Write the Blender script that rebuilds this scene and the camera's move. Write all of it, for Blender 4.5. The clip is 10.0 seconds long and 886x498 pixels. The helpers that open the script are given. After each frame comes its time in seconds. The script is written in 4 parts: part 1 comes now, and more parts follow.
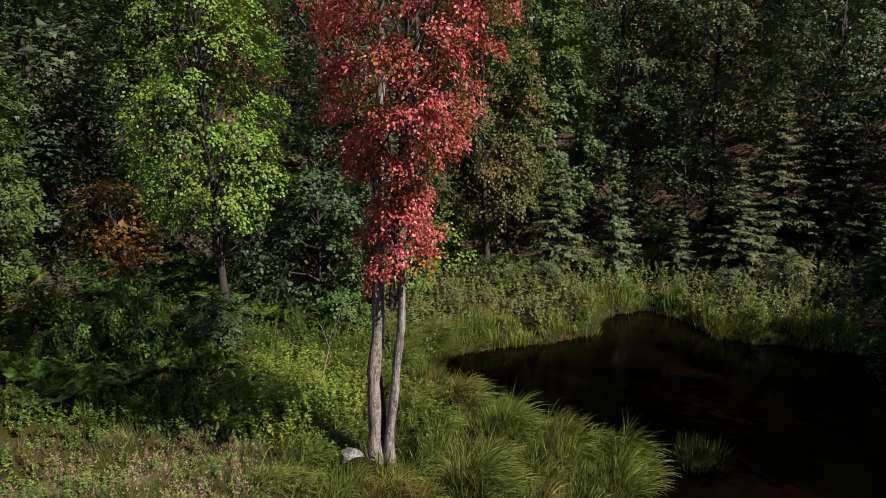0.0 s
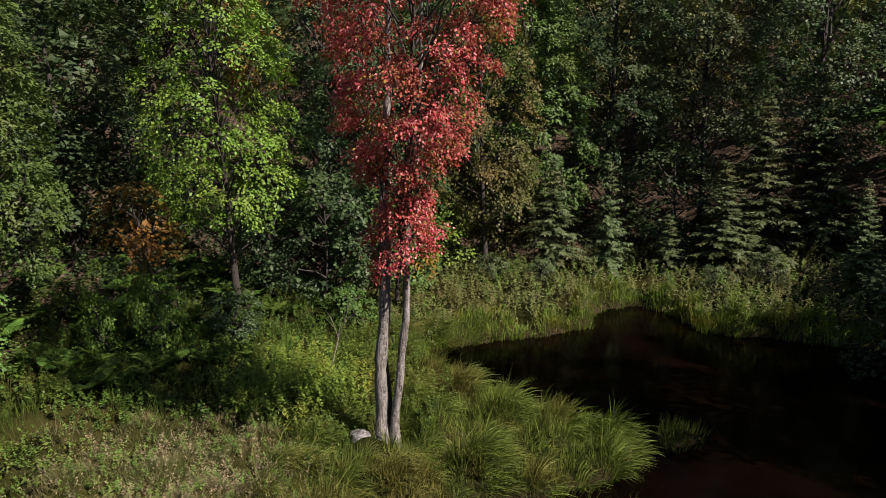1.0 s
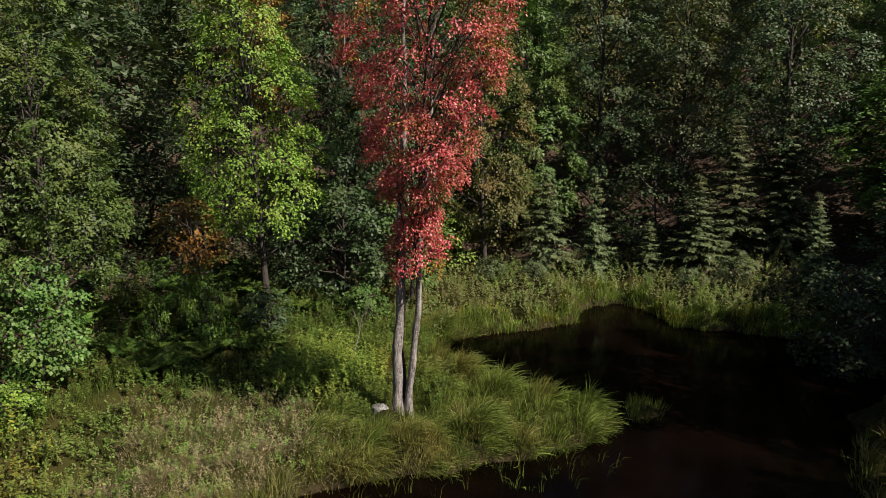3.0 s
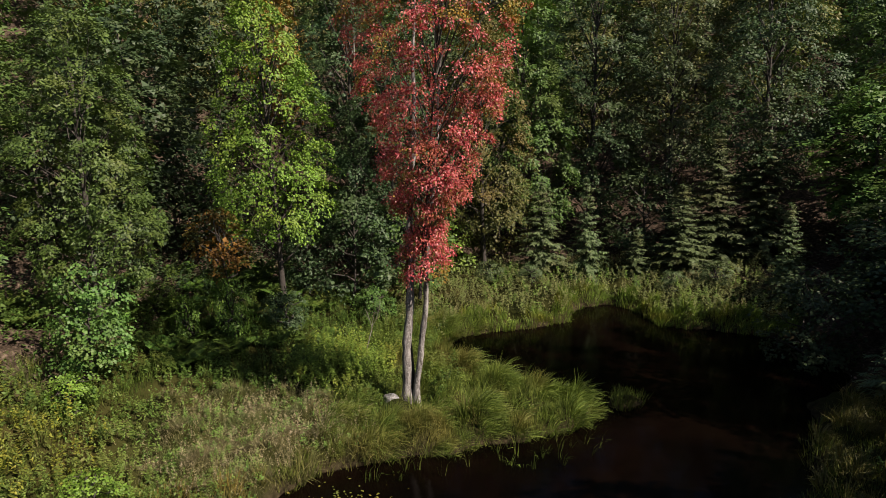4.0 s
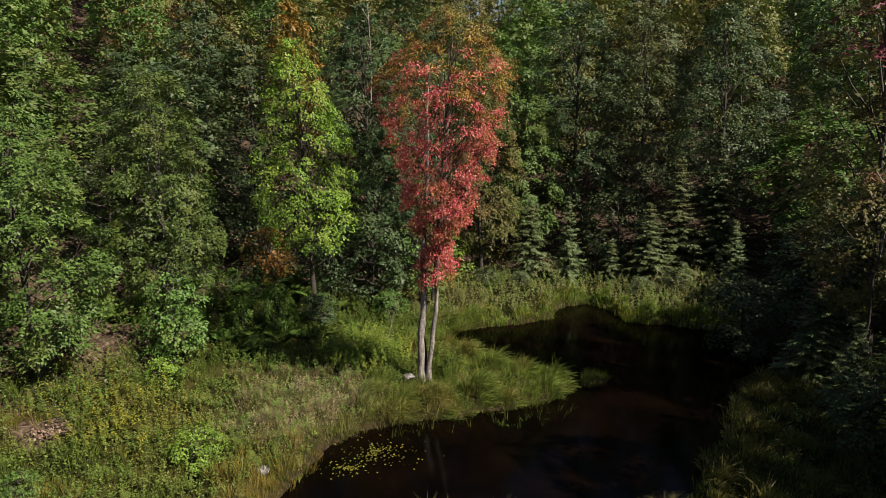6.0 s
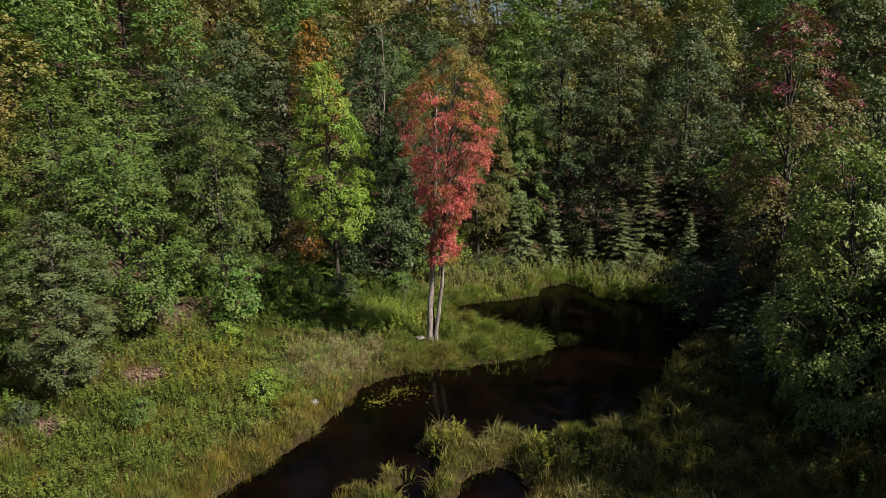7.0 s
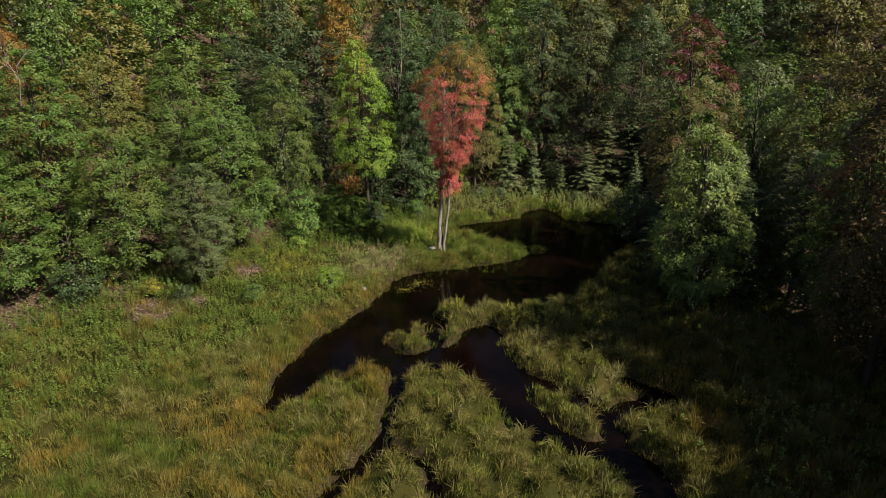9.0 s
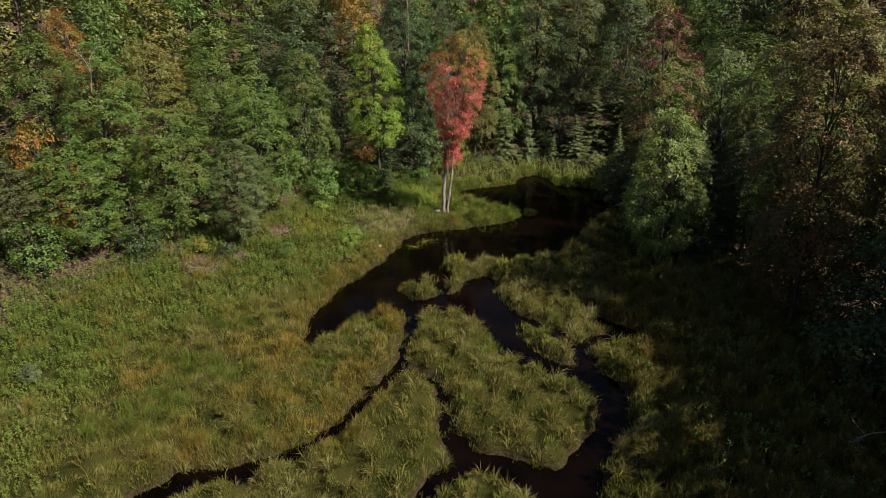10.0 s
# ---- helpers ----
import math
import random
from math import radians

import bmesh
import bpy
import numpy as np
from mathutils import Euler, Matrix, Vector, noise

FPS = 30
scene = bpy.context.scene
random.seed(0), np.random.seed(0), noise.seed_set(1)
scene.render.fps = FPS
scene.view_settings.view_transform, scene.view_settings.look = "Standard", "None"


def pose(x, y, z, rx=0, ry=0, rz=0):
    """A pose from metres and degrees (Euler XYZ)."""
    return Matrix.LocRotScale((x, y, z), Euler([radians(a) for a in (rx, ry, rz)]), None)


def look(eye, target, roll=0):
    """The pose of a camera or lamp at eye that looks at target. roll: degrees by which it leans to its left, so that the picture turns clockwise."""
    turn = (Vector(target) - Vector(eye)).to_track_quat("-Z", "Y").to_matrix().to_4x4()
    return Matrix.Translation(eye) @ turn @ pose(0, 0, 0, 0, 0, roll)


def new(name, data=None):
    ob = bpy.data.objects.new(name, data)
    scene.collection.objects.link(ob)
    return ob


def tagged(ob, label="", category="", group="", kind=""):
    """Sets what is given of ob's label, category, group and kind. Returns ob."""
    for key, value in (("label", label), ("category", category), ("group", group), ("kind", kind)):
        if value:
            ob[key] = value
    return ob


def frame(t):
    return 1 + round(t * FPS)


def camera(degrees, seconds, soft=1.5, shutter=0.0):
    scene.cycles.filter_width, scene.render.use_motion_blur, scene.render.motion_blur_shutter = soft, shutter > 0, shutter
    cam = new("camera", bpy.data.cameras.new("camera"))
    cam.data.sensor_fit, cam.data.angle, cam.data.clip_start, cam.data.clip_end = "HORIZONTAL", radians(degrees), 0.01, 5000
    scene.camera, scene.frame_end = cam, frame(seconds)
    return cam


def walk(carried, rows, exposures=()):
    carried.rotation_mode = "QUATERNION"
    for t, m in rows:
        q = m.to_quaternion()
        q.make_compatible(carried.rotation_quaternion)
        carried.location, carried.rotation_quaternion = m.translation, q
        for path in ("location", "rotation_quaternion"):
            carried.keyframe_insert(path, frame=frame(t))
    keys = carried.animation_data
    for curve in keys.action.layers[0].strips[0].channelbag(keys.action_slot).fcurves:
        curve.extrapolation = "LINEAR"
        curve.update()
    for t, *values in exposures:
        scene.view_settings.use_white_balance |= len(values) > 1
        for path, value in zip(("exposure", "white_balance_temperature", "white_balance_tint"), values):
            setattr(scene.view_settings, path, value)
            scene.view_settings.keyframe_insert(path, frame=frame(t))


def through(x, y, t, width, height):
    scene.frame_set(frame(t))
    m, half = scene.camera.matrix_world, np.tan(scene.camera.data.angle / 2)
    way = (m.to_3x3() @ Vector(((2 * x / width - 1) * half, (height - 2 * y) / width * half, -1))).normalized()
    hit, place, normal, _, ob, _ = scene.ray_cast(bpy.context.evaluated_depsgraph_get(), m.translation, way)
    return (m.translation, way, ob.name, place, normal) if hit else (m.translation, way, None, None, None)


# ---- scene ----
cam = camera(65.7, 10.0, 0.6)
PATH = [
    (0, (0.067, -0.632, 6.361), (-0.014, 1.321, 5.941), -2.4),
    (0.5, (0.063, -1.118, 6.399), (-0.016, 0.837, 5.981), -2.4),
    (1, (0.066, -1.655, 6.531), (-0.012, 0.299, 6.111), -2.4),
    (1.5, (0.075, -2.205, 6.674), (-0.005, -0.251, 6.253), -2.4),
    (2, (0.08, -2.84, 6.861), (-0.001, -0.887, 6.439), -2.4),
    (3.5, (0.072, -5.138, 7.512), (-0.009, -3.185, 7.09), -2.3),
    (4, (0.042, -6.084, 7.816), (-0.038, -4.13, 7.395), -2.3),
    (4.5, (0.012, -6.9, 8.104), (-0.063, -4.946, 7.682), -2.2),
    (5, (-0.010, -7.86, 8.493), (-0.082, -5.906, 8.071), -2.2),
    (5.5, (-0.022, -8.879, 8.852), (-0.094, -6.925, 8.43), -2.2),
    (5.7, (-0.03, -9.44, 8.975), (-0.102, -7.487, 8.555), -2.2),
    (6.8, (-0.205, -15.175, 10.012), (-0.265, -13.224, 9.577), -2.1),
    (7, (-0.21, -16.176, 10.272), (-0.27, -14.228, 9.823), -2.1),
    (7.5, (-0.216, -18.667, 11.031), (-0.279, -16.732, 10.529), -2.0),
    (8, (-0.228, -21.287, 11.703), (-0.292, -19.365, 11.152), -2.0),
    (8.5, (-0.232, -23.825, 12.459), (-0.295, -21.919, 11.855), -2.0),
    (9, (-0.2, -26.708, 13.464), (-0.265, -24.823, 12.799), -2.1),
    (9.5, (-0.2, -29.465, 14.454), (-0.267, -27.601, 13.732), -2.2),
    (10, (-0.241, -31.939, 15.437), (-0.31, -30.095, 14.666), -2.2),
]
walk(cam, [(t, look(eye, target, roll)) for t, eye, target, roll in PATH], [(0, 0.57, 6500, 23), (5, 0.73, 6750, 20), (10, 0.79, 7000, 21)])

# ---- world, sun, exposure ----
SUN_TO = Vector((0.86, -0.47, 0.89)).normalized()
elevation = math.asin(SUN_TO.z)
azimuth = math.atan2(SUN_TO.x, SUN_TO.y)
world = bpy.data.worlds.new("world")
scene.world = world
world.use_nodes = True
wn = world.node_tree.nodes
sky = wn.new("ShaderNodeTexSky")
sky.sky_type = "NISHITA"
sky.sun_disc = False
sky.sun_elevation = elevation
sky.sun_rotation = azimuth
wn["Background"].inputs["Strength"].default_value = 0.043
world.node_tree.links.new(sky.outputs["Color"], wn["Background"].inputs["Color"])
sun_data = bpy.data.lights.new("sun", "SUN")
sun_data.energy = 5.0
sun_data.angle = radians(0.53)
sun_data.color = (1.0, 0.92, 0.76)
sun = new("sun", sun_data)
sun.matrix_world = look(SUN_TO * 60, (0, 0, 0))


# ---- materials ----
def nodes_of(name):
    m = bpy.data.materials.new(name)
    m.use_nodes = True
    nt = m.node_tree
    nt.nodes.clear()
    out = nt.nodes.new("ShaderNodeOutputMaterial")
    return m, nt, out


def node(nt, kind, **values):
    n = nt.nodes.new(kind)
    for k, v in values.items():
        n.inputs[k.replace("_", " ")].default_value = v
    return n


def ramp(nt, fac, stops):
    r = nt.nodes.new("ShaderNodeValToRGB")
    while len(r.color_ramp.elements) < len(stops):
        r.color_ramp.elements.new(0.5)
    for e, (p, c) in zip(r.color_ramp.elements, stops):
        e.position = p
        e.color = (*c, 1)
    nt.links.new(fac, r.inputs["Fac"])
    return r.outputs["Color"]


def mix(nt, fac, a, b, blend="MIX"):
    m = nt.nodes.new("ShaderNodeMix")
    m.data_type = "RGBA"
    m.blend_type = blend
    for v, i in ((fac, 0), (a, 6), (b, 7)):
        if isinstance(v, (int, float)):
            m.inputs[i].default_value = v
        elif isinstance(v, tuple):
            m.inputs[i].default_value = (*v, 1)
        else:
            nt.links.new(v, m.inputs[i])
    return m.outputs[2]


def noise_of(nt, scale, detail=3.0, kind="Object", stretch=None):
    co = nt.nodes.new("ShaderNodeTexCoord")
    tex = node(nt, "ShaderNodeTexNoise", Scale=scale, Detail=detail)
    src = co.outputs[kind]
    if stretch:
        mp = nt.nodes.new("ShaderNodeMapping")
        mp.inputs["Scale"].default_value = stretch
        nt.links.new(src, mp.inputs["Vector"])
        src = mp.outputs["Vector"]
    nt.links.new(src, tex.inputs["Vector"])
    return tex.outputs["Fac"]


def leaf_mat(name, dark, mid, light, other=None, through=0.16, rough=0.55, patch=0.55):
    """Leaves: hue by leaf, by patch of the crown and by plant; light shines through them."""
    m, nt, out = nodes_of(name)
    geo = nt.nodes.new("ShaderNodeNewGeometry")
    col = ramp(nt, geo.outputs["Random Per Island"], [(0.0, dark), (0.5, mid), (1.0, light)])
    # lightness differs at random from clump to clump
    clump_tone = nt.nodes.new("ShaderNodeMapRange")
    clump_tone.inputs["From Min"].default_value, clump_tone.inputs["From Max"].default_value = 0.35, 0.65
    clump_tone.inputs["To Min"].default_value, clump_tone.inputs["To Max"].default_value = 0.74, 1.24
    nt.links.new(noise_of(nt, 2.6, 1.0), clump_tone.inputs["Value"])
    tone = node(nt, "ShaderNodeHueSaturation")
    nt.links.new(clump_tone.outputs["Result"], tone.inputs["Value"])
    nt.links.new(col, tone.inputs["Color"])
    col = tone.outputs["Color"]
    if other:
        big = noise_of(nt, patch, 2.0)
        f = nt.nodes.new("ShaderNodeMapRange")
        f.inputs["From Min"].default_value, f.inputs["From Max"].default_value = 0.5, 0.68
        nt.links.new(big, f.inputs["Value"])
        col = mix(nt, f.outputs["Result"], col, other)
    info = nt.nodes.new("ShaderNodeObjectInfo")
    hsv = node(nt, "ShaderNodeHueSaturation")
    h = nt.nodes.new("ShaderNodeMapRange")
    h.inputs["To Min"].default_value, h.inputs["To Max"].default_value = 0.485, 0.515
    v = nt.nodes.new("ShaderNodeMapRange")
    v.inputs["To Min"].default_value, v.inputs["To Max"].default_value = 0.8, 1.2
    nt.links.new(info.outputs["Random"], h.inputs["Value"])
    nt.links.new(info.outputs["Random"], v.inputs["Value"])
    nt.links.new(h.outputs["Result"], hsv.inputs["Hue"])
    nt.links.new(v.outputs["Result"], hsv.inputs["Value"])
    nt.links.new(col, hsv.inputs["Color"])
    col = hsv.outputs["Color"]
    p = node(nt, "ShaderNodeBsdfPrincipled", Roughness=rough)
    p.inputs["Specular IOR Level"].default_value = 0.35
    tr = nt.nodes.new("ShaderNodeBsdfTranslucent")
    nt.links.new(col, p.inputs["Base Color"])
    nt.links.new(mix(nt, 1.0, col, (1.0, 1.1, 0.6), "MULTIPLY"), tr.inputs["Color"])
    ms = nt.nodes.new("ShaderNodeMixShader")
    ms.inputs[0].default_value = through
    nt.links.new(p.outputs[0], ms.inputs[1])
    nt.links.new(tr.outputs[0], ms.inputs[2])
    nt.links.new(ms.outputs[0], out.inputs["Surface"])
    return m


def solid_mat(name, stops, scale, rough=0.85, stretch=None, bump=0.4, fine=6.0, bump_dist=0.02, spots=None):
    """Bark, stone, soil: a ramp over two scales of noise, with relief."""
    m, nt, out = nodes_of(name)
    a = noise_of(nt, scale, 6.0, stretch=stretch)
    b = noise_of(nt, scale * fine, 4.0, stretch=stretch)
    f = nt.nodes.new("ShaderNodeMath")
    f.operation = "MULTIPLY_ADD"
    nt.links.new(b, f.inputs[0])
    f.inputs[1].default_value = 0.5
    half = nt.nodes.new("ShaderNodeMath")
    half.operation = "MULTIPLY"
    half.inputs[1].default_value = 0.5
    nt.links.new(a, half.inputs[0])
    nt.links.new(half.outputs[0], f.inputs[2])
    col = ramp(nt, f.outputs[0], stops)
    if spots:
        g = nt.nodes.new("ShaderNodeMapRange")
        g.inputs["From Min"].default_value, g.inputs["From Max"].default_value = 0.55, 0.62
        nt.links.new(noise_of(nt, scale * 1.7, 5.0), g.inputs["Value"])
        col = mix(nt, g.outputs["Result"], col, spots)
    p = node(nt, "ShaderNodeBsdfPrincipled", Roughness=rough)
    nt.links.new(col, p.inputs["Base Color"])
    bp = node(nt, "ShaderNodeBump", Strength=bump, Distance=bump_dist)
    nt.links.new(f.outputs[0], bp.inputs["Height"])
    nt.links.new(bp.outputs[0], p.inputs["Normal"])
    nt.links.new(p.outputs[0], out.inputs["Surface"])
    return m


LEAF = {
    "maple": leaf_mat("maple_leaf", (0.075, 0.135, 0.018), (0.125, 0.22, 0.026), (0.17, 0.285, 0.036), (0.175, 0.245, 0.03)),
    "pale_green": leaf_mat("pale_green_leaf", (0.07, 0.115, 0.028), (0.102, 0.16, 0.037), (0.15, 0.21, 0.052), (0.15, 0.185, 0.04)),
    "mid": leaf_mat("mid_green_leaf", (0.046, 0.098, 0.02), (0.07, 0.14, 0.028), (0.105, 0.185, 0.038), (0.105, 0.155, 0.032)),
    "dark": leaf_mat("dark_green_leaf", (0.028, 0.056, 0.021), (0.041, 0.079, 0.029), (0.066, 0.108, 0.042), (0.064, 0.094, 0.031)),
    "olive": leaf_mat("olive_leaf", (0.067, 0.084, 0.021), (0.10, 0.112, 0.029), (0.146, 0.146, 0.036), (0.167, 0.123, 0.035)),
    "grey": leaf_mat("grey_green_leaf", (0.054, 0.088, 0.035), (0.084, 0.126, 0.048), (0.12, 0.165, 0.068), (0.09, 0.115, 0.04)),
    "yellow": leaf_mat("yellow_leaf", (0.11, 0.12, 0.015), (0.17, 0.17, 0.02), (0.25, 0.22, 0.03), (0.12, 0.16, 0.03)),
    "lime": leaf_mat("yellow_green_leaf", (0.125, 0.155, 0.017), (0.195, 0.22, 0.027), (0.29, 0.29, 0.042), (0.12, 0.165, 0.03), patch=1.4),
    "golden": leaf_mat("goldenrod_leaf", (0.09, 0.14, 0.02), (0.14, 0.21, 0.03), (0.21, 0.28, 0.045), (0.20, 0.20, 0.03), patch=1.2),
    "orange": leaf_mat("orange_leaf", (0.16, 0.065, 0.02), (0.25, 0.11, 0.03), (0.30, 0.16, 0.045), (0.15, 0.12, 0.035)),
    "amber": leaf_mat("amber_leaf", (0.14, 0.07, 0.014), (0.22, 0.115, 0.02), (0.29, 0.165, 0.03), (0.12, 0.13, 0.025), patch=0.9),
    "crimson": leaf_mat("crimson_leaf", (0.10, 0.02, 0.03), (0.17, 0.035, 0.045), (0.24, 0.06, 0.065), (0.13, 0.06, 0.03)),
    "hill": leaf_mat("yellow_green_hill_leaf", (0.08, 0.097, 0.027), (0.115, 0.137, 0.037), (0.17, 0.182, 0.05), (0.15, 0.137, 0.042)),
    "bronze": leaf_mat("bronze_olive_leaf", (0.065, 0.06, 0.018), (0.1, 0.085, 0.024), (0.15, 0.12, 0.035), (0.16, 0.092, 0.025), patch=0.5),
    "russet": leaf_mat("russet_leaf", (0.06, 0.055, 0.02), (0.09, 0.08, 0.03), (0.13, 0.11, 0.04), (0.17, 0.06, 0.035), patch=0.45),
    # the palest pink leaves carry the glossy highlights in their colour
    "red": leaf_mat("red_leaf", (0.21, 0.022, 0.042), (0.43, 0.06, 0.1), (0.68, 0.29, 0.32), (0.36, 0.085, 0.07), patch=1.1, through=0.3),
    "spruce": leaf_mat("spruce_needle", (0.05, 0.08, 0.03), (0.08, 0.12, 0.046), (0.125, 0.17, 0.066), (0.115, 0.125, 0.044), through=0.12),
    "fern": leaf_mat("fern_leaf", (0.05, 0.11, 0.015), (0.085, 0.17, 0.022), (0.13, 0.22, 0.03), (0.16, 0.20, 0.03)),
    "herb": leaf_mat("herb_leaf", (0.06, 0.12, 0.02), (0.105, 0.185, 0.032), (0.16, 0.25, 0.05), (0.15, 0.205, 0.042)),
    "pale": leaf_mat("pale_herb_leaf", (0.13, 0.18, 0.06), (0.195, 0.25, 0.085), (0.29, 0.33, 0.125), (0.22, 0.21, 0.09), patch=0.7),
    "sedge": leaf_mat("sedge_blade", (0.095, 0.10, 0.02), (0.155, 0.155, 0.035), (0.25, 0.24, 0.075), (0.21, 0.225, 0.085), patch=0.5),
    "lush": leaf_mat("lush_sedge_blade", (0.05, 0.09, 0.018), (0.08, 0.14, 0.022), (0.13, 0.19, 0.03), (0.12, 0.13, 0.03), patch=0.5),
    "bank": leaf_mat("bank_sedge_blade", (0.065, 0.098, 0.018), (0.115, 0.155, 0.026), (0.185, 0.22, 0.042), (0.165, 0.15, 0.04), patch=0.8),
    "tan": leaf_mat("dry_grass_blade", (0.135, 0.122, 0.055), (0.195, 0.178, 0.08), (0.28, 0.25, 0.125), (0.11, 0.145, 0.04), patch=0.9),
    "seed": leaf_mat("grass_seed_head", (0.17, 0.13, 0.085), (0.25, 0.195, 0.13), (0.36, 0.29, 0.2), (0.2, 0.2, 0.08), patch=1.2),
    # fern green taken darker, standing in for shade on the left bank
    "shaded_frond": leaf_mat("shade_darkened_frond", (0.035, 0.075, 0.012), (0.06, 0.12, 0.018), (0.1, 0.165, 0.026), (0.11, 0.14, 0.025)),
    "rust": leaf_mat("rusty_sedge_blade", (0.13, 0.085, 0.018), (0.18, 0.125, 0.028), (0.23, 0.18, 0.04), (0.13, 0.14, 0.025)),
    "litter": leaf_mat("fallen_leaf", (0.11, 0.075, 0.055), (0.19, 0.135, 0.105), (0.29, 0.22, 0.175), None, through=0.1),
}
BARK = solid_mat("grey_bark", [(0.36, (0.045, 0.038, 0.033)), (0.52, (0.19, 0.175, 0.165)), (0.66, (0.40, 0.38, 0.365))], 15.0, stretch=(1, 1, 0.16), bump=1.0, fine=3.0, spots=(0.30, 0.29, 0.27))
DARK_BARK = solid_mat("dark_bark", [(0.3, (0.02, 0.017, 0.014)), (0.6, (0.055, 0.047, 0.04)), (0.75, (0.11, 0.1, 0.09))], 7.0, stretch=(1, 1, 0.25), bump=0.7)
PALE_BARK = solid_mat("pale_bark", [(0.3, (0.14, 0.12, 0.10)), (0.6, (0.28, 0.26, 0.23)), (0.75, (0.42, 0.4, 0.36))], 6.0, stretch=(1, 1, 0.5))
DRY_WOOD = solid_mat("dry_wood", [(0.3, (0.07, 0.05, 0.04)), (0.6, (0.17, 0.125, 0.10)), (0.75, (0.28, 0.22, 0.18))], 6.0, stretch=(1, 1, 0.5))
STONE = solid_mat("pale_stone", [(0.38, (0.05, 0.05, 0.048)), (0.5, (0.14, 0.14, 0.135)), (0.62, (0.36, 0.36, 0.36))], 9.0, bump=0.9, spots=(0.16, 0.16, 0.155))


def ground_mat():
    m, nt, out = nodes_of("ground_soil_darkened_thatch_and_litter")
    a = noise_of(nt, 0.5, 5.0)
    b = noise_of(nt, 9.0, 6.0)
    # olive brown thatch, darkened further so gaps between tufts look shaded
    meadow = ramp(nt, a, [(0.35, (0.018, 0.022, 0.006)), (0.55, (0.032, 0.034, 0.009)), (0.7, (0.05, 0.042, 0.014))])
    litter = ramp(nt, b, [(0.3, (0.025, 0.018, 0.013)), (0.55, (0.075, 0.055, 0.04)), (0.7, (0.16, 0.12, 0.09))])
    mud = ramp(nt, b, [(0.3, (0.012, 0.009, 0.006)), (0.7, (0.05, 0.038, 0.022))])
    fa = nt.nodes.new("ShaderNodeAttribute")
    fa.attribute_name = "litter"
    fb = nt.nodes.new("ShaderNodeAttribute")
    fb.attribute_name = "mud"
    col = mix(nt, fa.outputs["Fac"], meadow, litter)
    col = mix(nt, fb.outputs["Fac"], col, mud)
    col = mix(nt, 0.5, col, mix(nt, b, (0.4, 0.4, 0.4), (1.5, 1.5, 1.5)), "MULTIPLY")
    p = node(nt, "ShaderNodeBsdfPrincipled", Roughness=0.95)
    p.inputs["Specular IOR Level"].default_value = 0.05
    nt.links.new(col, p.inputs["Base Color"])
    bp = node(nt, "ShaderNodeBump", Strength=0.6, Distance=0.05)
    nt.links.new(b, bp.inputs["Height"])
    nt.links.new(bp.outputs[0], p.inputs["Normal"])
    nt.links.new(p.outputs[0], out.inputs["Surface"])
    return m


def water_mat():
    m, nt, out = nodes_of("dark_tannin_water")
    p = node(nt, "ShaderNodeBsdfPrincipled", Roughness=0.1, IOR=1.33)
    p.inputs["Specular IOR Level"].default_value = 0.13
    col = ramp(nt, noise_of(nt, 0.5, 4.0), [(0.4, (0.0012, 0.0007, 0.0005)), (0.7, (0.004, 0.002, 0.0013))])
    nt.links.new(col, p.inputs["Base Color"])
    bp = node(nt, "ShaderNodeBump", Strength=0.12, Distance=0.02)
    nt.links.new(noise_of(nt, 3.0, 3.0), bp.inputs["Height"])
    nt.links.new(bp.outputs[0], p.inputs["Normal"])
    nt.links.new(p.outputs[0], out.inputs["Surface"])
    return m


# ---- plan: open water, clearing, heights ----
# each line: (x, y, half width) along a stretch of open water
POND = [
    [(0.7, 14.7, 1.7), (4.0, 14.3, 3.0), (7.6, 13.0, 2.9)],
    [(4.8, 16.2, 1.9), (4.9, 18.1, 1.1)],
    [(1.5, 13.3, 1.2), (3.7, 11.4, 1.2)],
    [(-7.2, -5.5, 0.5), (-6.5, -3.2, 1.3), (-5.2, -1.2, 2.0), (-3.6, 2.6, 1.6), (-2.0, 5.6, 2.2), (1.0, 6.4, 2.2), (3.4, 7.2, 2.1), (5.1, 9.2, 2.1), (5.4, 12.0, 2.4)],
    [(-1.9, 4.2, 1.3), (1.0, 4.1, 1.5), (3.4, 4.4, 1.6), (5.0, 7.2, 1.8), (6.6, 10.2, 1.8)],
    [(-5.2, -2.0, 1.4), (-2.4, -2.2, 1.0), (0.2, -2.0, 1.4), (0.4, 0.2, 0.8)],
    [(-2.4, -2.2, 1.0), (-1.5, 0.6, 0.45), (-2.2, 1.6, 0.8)],
]
